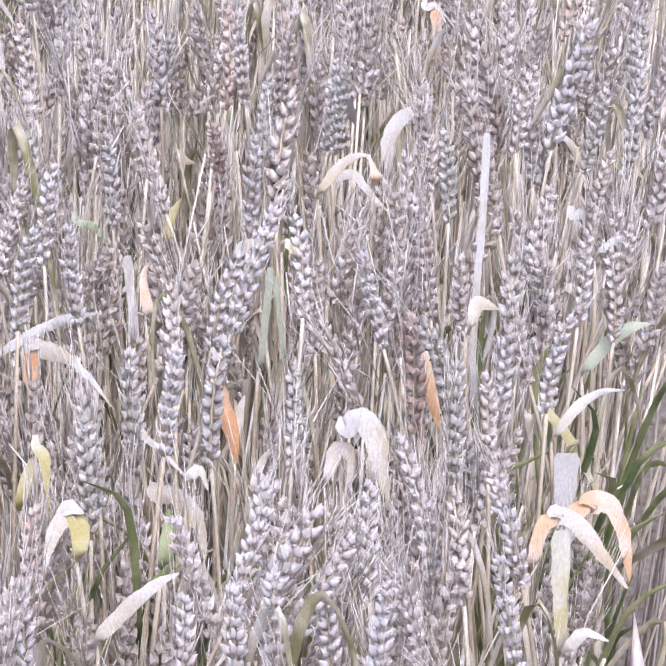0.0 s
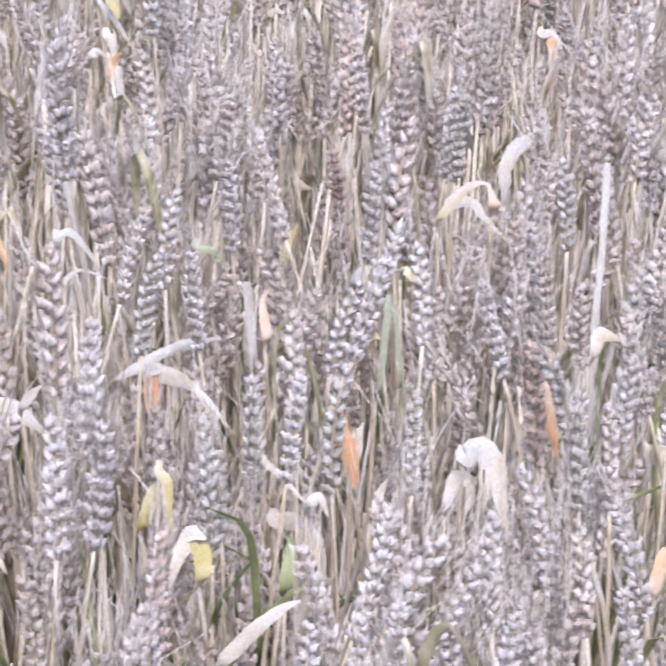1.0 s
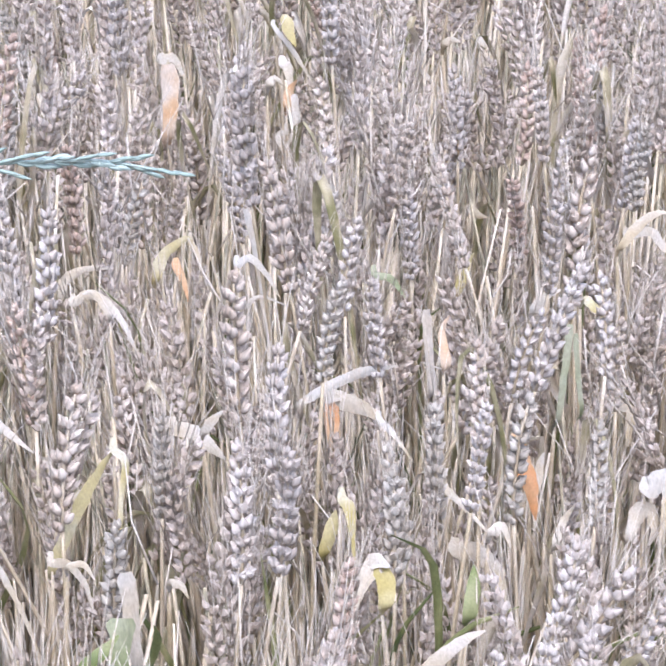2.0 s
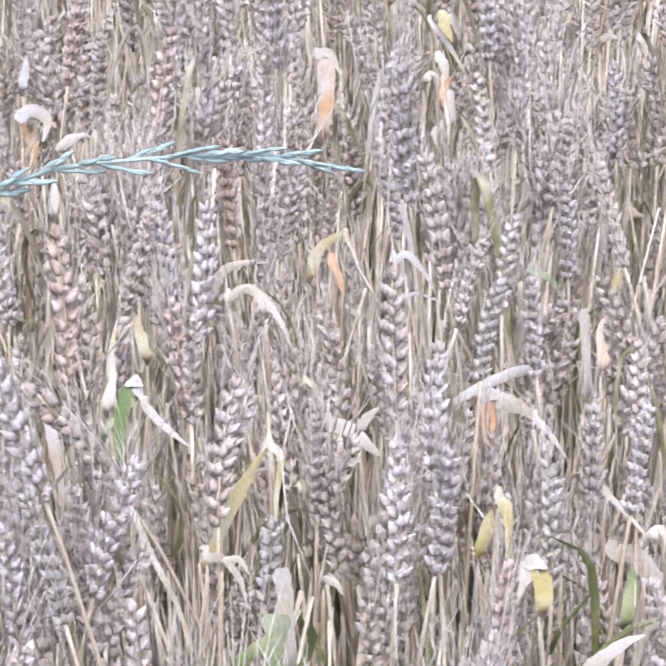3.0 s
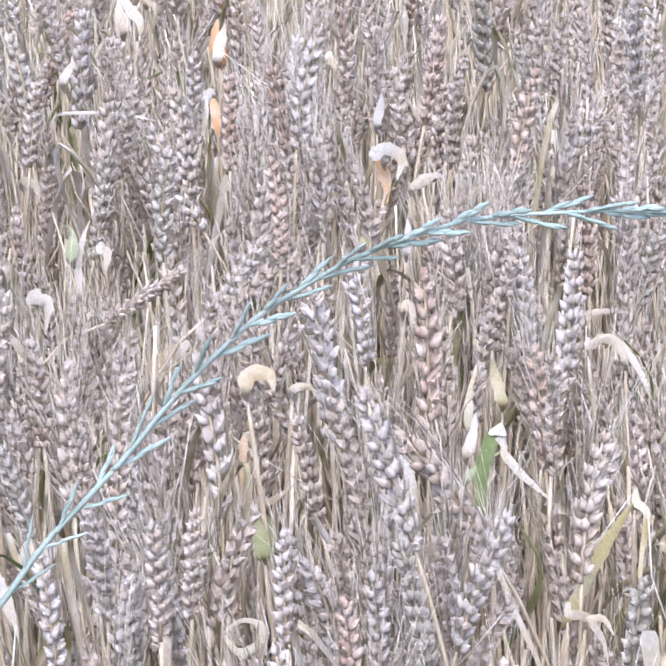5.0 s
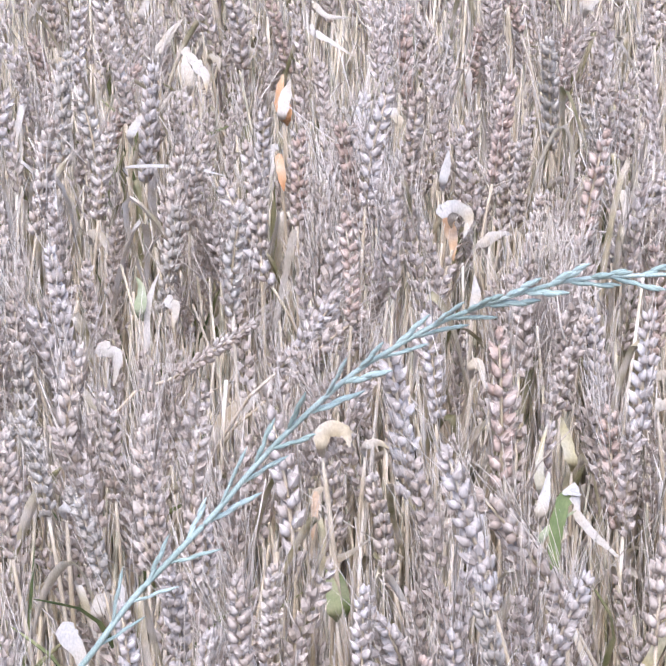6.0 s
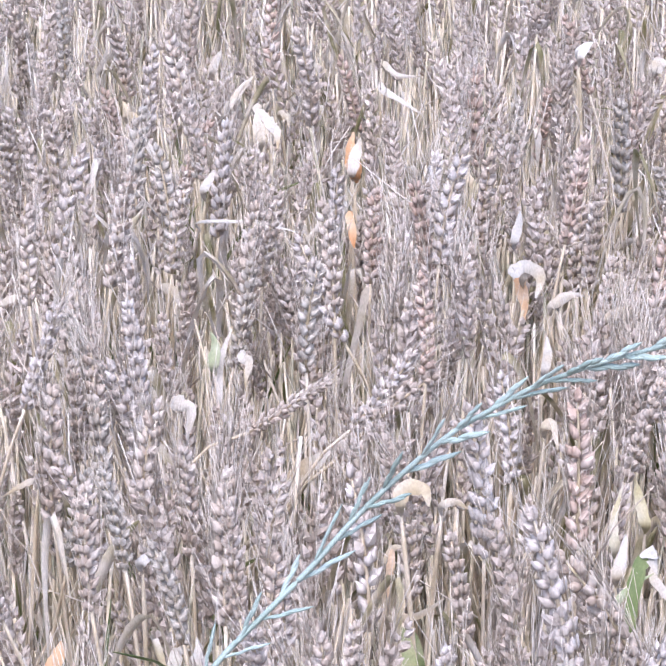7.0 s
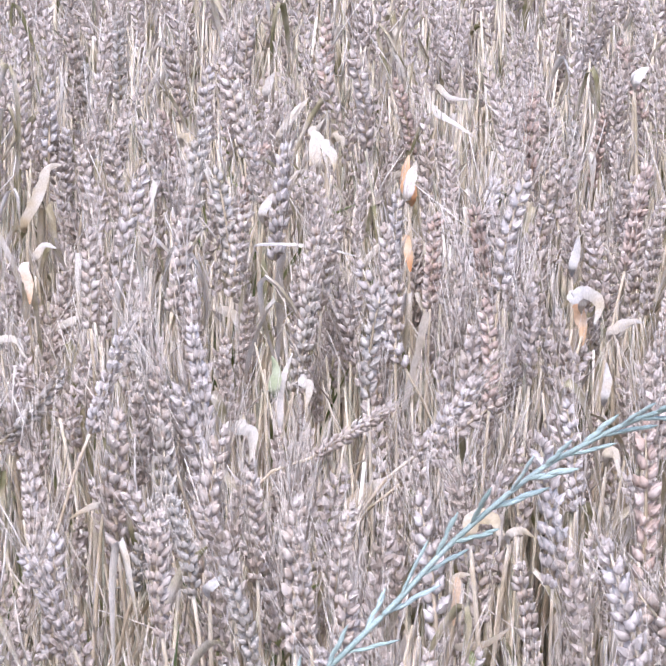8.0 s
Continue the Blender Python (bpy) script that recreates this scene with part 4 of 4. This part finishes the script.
# ---- the rest of the field: more plants of the same kinds, then the mass behind and between them ----
def crowded(x, y):
    """Whether a plant here would stand in or right before one that stands already."""
    for p, foot in STANDING:
        if abs(p.x - x) < 0.013 and -0.012 < p.y - y < 0.07:
            return True
    return False


def headroom(x, y):
    """How high an ear may reach here: before a conspicuous leaf the crop stands lower, the less so the farther from it."""
    most = 9.0
    for p, half in OPEN:
        gap = p.y - y
        if -0.004 < gap < 0.22 and abs(p.x * (1 - gap / p.y) - x) < 0.012 + half:
            most = min(most, p.z - 0.006 + gap * (1.58 - p.z) / p.y)
    return most


def scatter(count, near, far, seed, margin=0.14):
    """Places in the wedge of field that fans out before the walk, even over its area."""
    r = random.Random(seed)
    while count:
        x, y = r.uniform(-1.3, 1.6), r.uniform(near, far)
        if -0.33 * y - margin < x < 0.43 * y + margin:
            count -= 1
            yield r, x, y


made = 0
for r, x, y in scatter(9000, 0.80, 2.0, 21):
    if made >= 150:
        break
    z = canopy_at(x, y) + r.uniform(-0.05, 0.02)
    if crowded(x, y) or headroom(x, y) < z + 0.09:
        continue
    n = r.uniform(0.068, 0.092)
    lean = Vector((r.gauss(-0.02, 0.12), 0.15 + r.gauss(0, 0.10), 1)).normalized()
    wheat(Vector((x, y, z)) - lean * n * 0.5, Vector((x, y, z)) + lean * n * 0.5, r.choice((PALE, TAN, TAN, GREY, RUSSET)))
    made += 1


def joined(name, blocks, mat, label, category, smooth=True):
    """One object of many small pieces; each block is a shape as arrays and the poses at which it stands."""
    vs, loops, sizes, n = [], [], [], 0
    for v, f, poses in blocks:
        v = np.array([tuple(q) for q in v])
        flat, lens = np.array([i for q in f for i in q]), np.array([len(q) for q in f])
        for m in poses:
            a = np.array(m)
            vs.append(v @ a[:3, :3].T + a[:3, 3])
            loops.append(flat + n)
            sizes.append(lens)
            n += len(v)
    vs, loops, sizes = np.concatenate(vs), np.concatenate(loops), np.concatenate(sizes)
    me = bpy.data.meshes.new(name)
    me.vertices.add(len(vs))
    me.vertices.foreach_set("co", vs.ravel())
    me.loops.add(len(loops))
    me.loops.foreach_set("vertex_index", loops.astype(np.int32))
    me.polygons.add(len(sizes))
    me.polygons.foreach_set("loop_start", np.concatenate([[0], np.cumsum(sizes)[:-1]]).astype(np.int32))
    me.polygons.foreach_set("use_smooth", np.full(len(sizes), smooth))
    me.update(calc_edges=True)
    me.materials.append(mat)
    return tagged(new(name, me), label, category, kind="stuff")


def ear_shape(seed, sides=4, rows=3):
    r = random.Random(seed)
    return merged([moved(spikelet_shape(r, sides, rows, 2), node_pose(i, r, BENDS[seed % 4])) for i in range(NODES)])


def thin_patch(x, y):
    """A gap in the stand, with dark green growth at the bottom."""
    return (x > 0.48 and y < 1.15) or (x < -0.30 and y < 1.02)


def tilted(r, x, y, z, ax, ay, spin):
    return Matrix.Translation((x, y, z)) @ Euler((radians(ax), radians(ay), r.uniform(-spin, spin))).to_matrix().to_4x4()


def fill_field():
    shapes = [ear_shape(200 + j) for j in range(5)] + [ear_shape(220 + j, 4, 2) for j in range(5)]
    bristles = [awn_shape(random.Random(300 + j), 3, 2 - j // 2, 0.052, bowed=False) for j in range(3)] + [awn_shape(random.Random(310 + j), 3, 1, 0.040, bowed=False) for j in range(2)]
    ears, hairs = [[] for _ in shapes], [[] for _ in bristles]
    stem_kinds = []
    for j in range(6):
        r = random.Random(400 + j)
        b = r.uniform(-0.035, 0.035)
        stem_kinds.append(tube([(0, 0, 0), (b, 0.4 * b, 0.3), (0.6 * b, b, 0.6), (r.uniform(-0.01, 0.01), 0.02, 0.9)], [0.0019, 0.0018, 0.0015, 0.0011], 4))
    posts = [[] for _ in stem_kinds]
    count = 0
    for r, x, y in scatter(9000, 0.72, 2.75, 31):
        if count >= 2000:
            break
        if thin_patch(x, y) and r.random() < 0.6:
            continue
        z = canopy_at(x, y) + r.uniform(-0.13, 0.0)
        if y < 2.0 and crowded(x, y):
            z -= 0.04
        z = min(z, headroom(x, y) - 0.085)
        m = tilted(r, x, y, z, -9 + r.gauss(0, 8), r.gauss(-1, 8), 1.2) @ Matrix.Scale(r.uniform(0.78, 1.02), 4)
        ears[r.randrange(5) + 5 * (y > 1.75)].append(m)
        hairs[r.randrange(2) + 3 if y > 1.6 else r.randrange(3)].append(m)
        g = ground_at(x, y)
        posts[r.randrange(len(posts))].append(Matrix.Translation((x, y - 0.02, g)) @ Matrix.Diagonal((1, 1, (z + 0.003 - g) / 0.9, 1)))
        count += 1
    # bare and broken stalks between the eared ones
    single, stalk_meshes = 0, [solid(*k, STALK, "stalk") for k in stem_kinds]
    for r, x, y in scatter(2900, 0.70, 2.75, 32):
        if thin_patch(x, y) and r.random() < 0.92:
            continue
        g = ground_at(x, y)
        h = (min(canopy_at(x, y) + r.uniform(-0.22, -0.015), headroom(x, y) - 0.01) - g) / 0.9
        m = tilted(r, x, y, g, r.gauss(-2, 4), r.gauss(0, 5), 3) @ Matrix.Diagonal((r.uniform(0.6, 1.3), r.uniform(0.6, 1.2), h, 1))
        k = r.randrange(len(posts))
        if y < 1.12 and single < 290:
            bare = tagged(new("wheat_stalk", stalk_meshes[k]), "bare dry straw-coloured wheat stalk without an ear", "stalk", "bare stalks")
            bare.matrix_world = m
            single += 1
        else:
            posts[k].append(m)
    joined("wheat_ears", [(*s, p) for s, p in zip(shapes, ears)], STUFF_CHAFF, "dense dry wheat ears of the field", "wheat", False)
    joined("wheat_bristles", [(*s, p) for s, p in zip(bristles, hairs)], AWN, "fine straw-coloured awns of the wheat ears", "wheat")
    joined("wheat_stalks", [(*s, p) for s, p in zip(stem_kinds, posts)], STUFF_STALK, "crowded dry yellow wheat stalks", "wheat")
    # withered leaves that hang along the stalks
    kinds = []
    for j in range(10):
        r = random.Random(500 + j)
        s = r.choice((-1, 1))
        reach = r.uniform(0.01, 0.035)
        kinds.append(ribbon([(0, 0, 0), (s * 0.3 * reach, -0.004, 0.05), (s * 0.8 * reach, -0.010, 0.075), (s * reach * 1.2, -0.014, 0.04), (s * reach * r.uniform(0.9, 1.5), -0.012, -0.03)][: r.choice((3, 4, 5, 5))], r.uniform(0.004, 0.0075), 0.75, r, 3))
    hung = [[] for _ in kinds]
    for r, x, y in scatter(1700, 0.74, 2.75, 33):
        z = min(canopy_at(x, y) + r.uniform(-0.34, -0.05), headroom(x, y) - 0.12)
        hung[r.randrange(len(kinds))].append(tilted(r, x, y, z, r.gauss(0, 12), r.gauss(0, 14), 1.0) @ Matrix.Diagonal((1, 1, r.uniform(0.8, 1.7), 1)))
    joined("withered_leaves", [(*s, p) for s, p in zip(kinds, hung)], STUFF_LEAF, "withered straw-coloured wheat leaves among the stalks", "wheat leaf")


fill_field()


def fill_litter():
    """Broken bristles and straws caught at all angles in the crop, and green shoots low down between the stalks."""
    kinds = []
    for j in range(9):
        r = random.Random(600 + j)
        n, b = r.uniform(0.03, 0.095), r.uniform(-0.006, 0.006)
        w = r.uniform(0.0004, 0.0008)
        kinds.append(tube([(0, 0, 0), (b, 0.3 * b, 0.5 * n), (0, 0, n)], [w, 0.9 * w, 0.5 * w], 4))
    caught = [[] for _ in kinds]
    for r, x, y in scatter(2300, 0.78, 2.5, 41):
        if y < 1.1 and r.random() < 0.5:
            continue
        z = min(canopy_at(x, y) + r.uniform(-0.16, 0.0), headroom(x, y) - 0.07)
        caught[r.randrange(len(kinds))].append(tilted(r, x, y, z, r.gauss(-8, 14), r.gauss(0, 24), 0.1))
    joined("broken_straw", [(*s, p) for s, p in zip(kinds, caught)], AWN, "thin broken straws and bristles caught in the crop", "straw")
    blades = []
    for j in range(6):
        r = random.Random(650 + j)
        s = r.choice((-1, 1))
        blades.append(ribbon([(0, 0, -0.12), (s * 0.008, 0, 0), (s * 0.02, -0.006, 0.08), (s * 0.05, -0.012, 0.11)][: r.choice((3, 4))], r.uniform(0.0025, 0.005), 0.6, r, 3))
    low = [[] for _ in blades]
    for r, x, y in scatter(1500, 0.72, 2.2, 42):
        if noise.noise((x * 4.5, y * 3.5, 3.0)) < 0.05 - 0.45 * (y < 1.1):
            continue
        if y > 1.3 and r.random() < 0.6:
            continue
        z = canopy_at(x, y) + r.uniform(-0.36, -0.14)
        low[r.randrange(len(blades))].append(tilted(r, x, y, z, r.gauss(0, 10), r.gauss(0, 12), 1.2))
    for r, x, y in scatter(1250, 0.74, 1.25, 43):
        if x > 0.47 and y < 1.12 or x < -0.22 and y < 1.06 or 0.0 < x < 0.3 and y < 1.0 and r.random() < 0.45:
            z = canopy_at(x, y) + r.uniform(-0.28, -0.09)
            low[r.randrange(len(blades))].append(tilted(r, x, y, z, r.gauss(0, 10), r.gauss(0, 13), 1.2))
    joined("green_undergrowth", [(*s, p) for s, p in zip(blades, low)], UNDERGROWTH, "yellow-green leaves low down between the stalks", "grass")


fill_litter()


def wider_field():
    """The crop beyond what stands near: slim plants with a spindle for an ear."""
    kinds = []
    for j in range(6):
        r = random.Random(700 + j)
        dx, dy = r.uniform(-0.03, 0.03), r.uniform(0, 0.06)
        stem = tube([(0, 0, 0), (dx, dy, 0.86)], [0.0022, 0.0014], 3)
        kinds.append(merged([stem, moved(husk(0.085, 0.016, 0.014, 4, 2, 0.02), pose(dx, dy, 0.855, r.uniform(-16, 0), r.uniform(-10, 10), r.uniform(0, 90)))]))
    sown = [[] for _ in kinds]
    r = random.Random(51)
    for _ in range(13000):
        x, y = r.uniform(-5.5, 5.5), r.uniform(0.62, 8.0)
        if -0.33 * y - 0.14 < x < 0.43 * y + 0.14 and y < 2.75:
            continue
        sown[r.randrange(len(kinds))].append(Matrix.Translation((x, y, ground_at(x, y) + r.uniform(-0.06, 0.0))) @ Matrix.Rotation(r.uniform(-0.5, 0.5), 4, "Z"))
    joined("wheat_field", [(*s, p) for s, p in zip(kinds, sown)], STUFF_CHAFF, "wide stand of ripe tan wheat on rising ground", "wheat field")


wider_field()
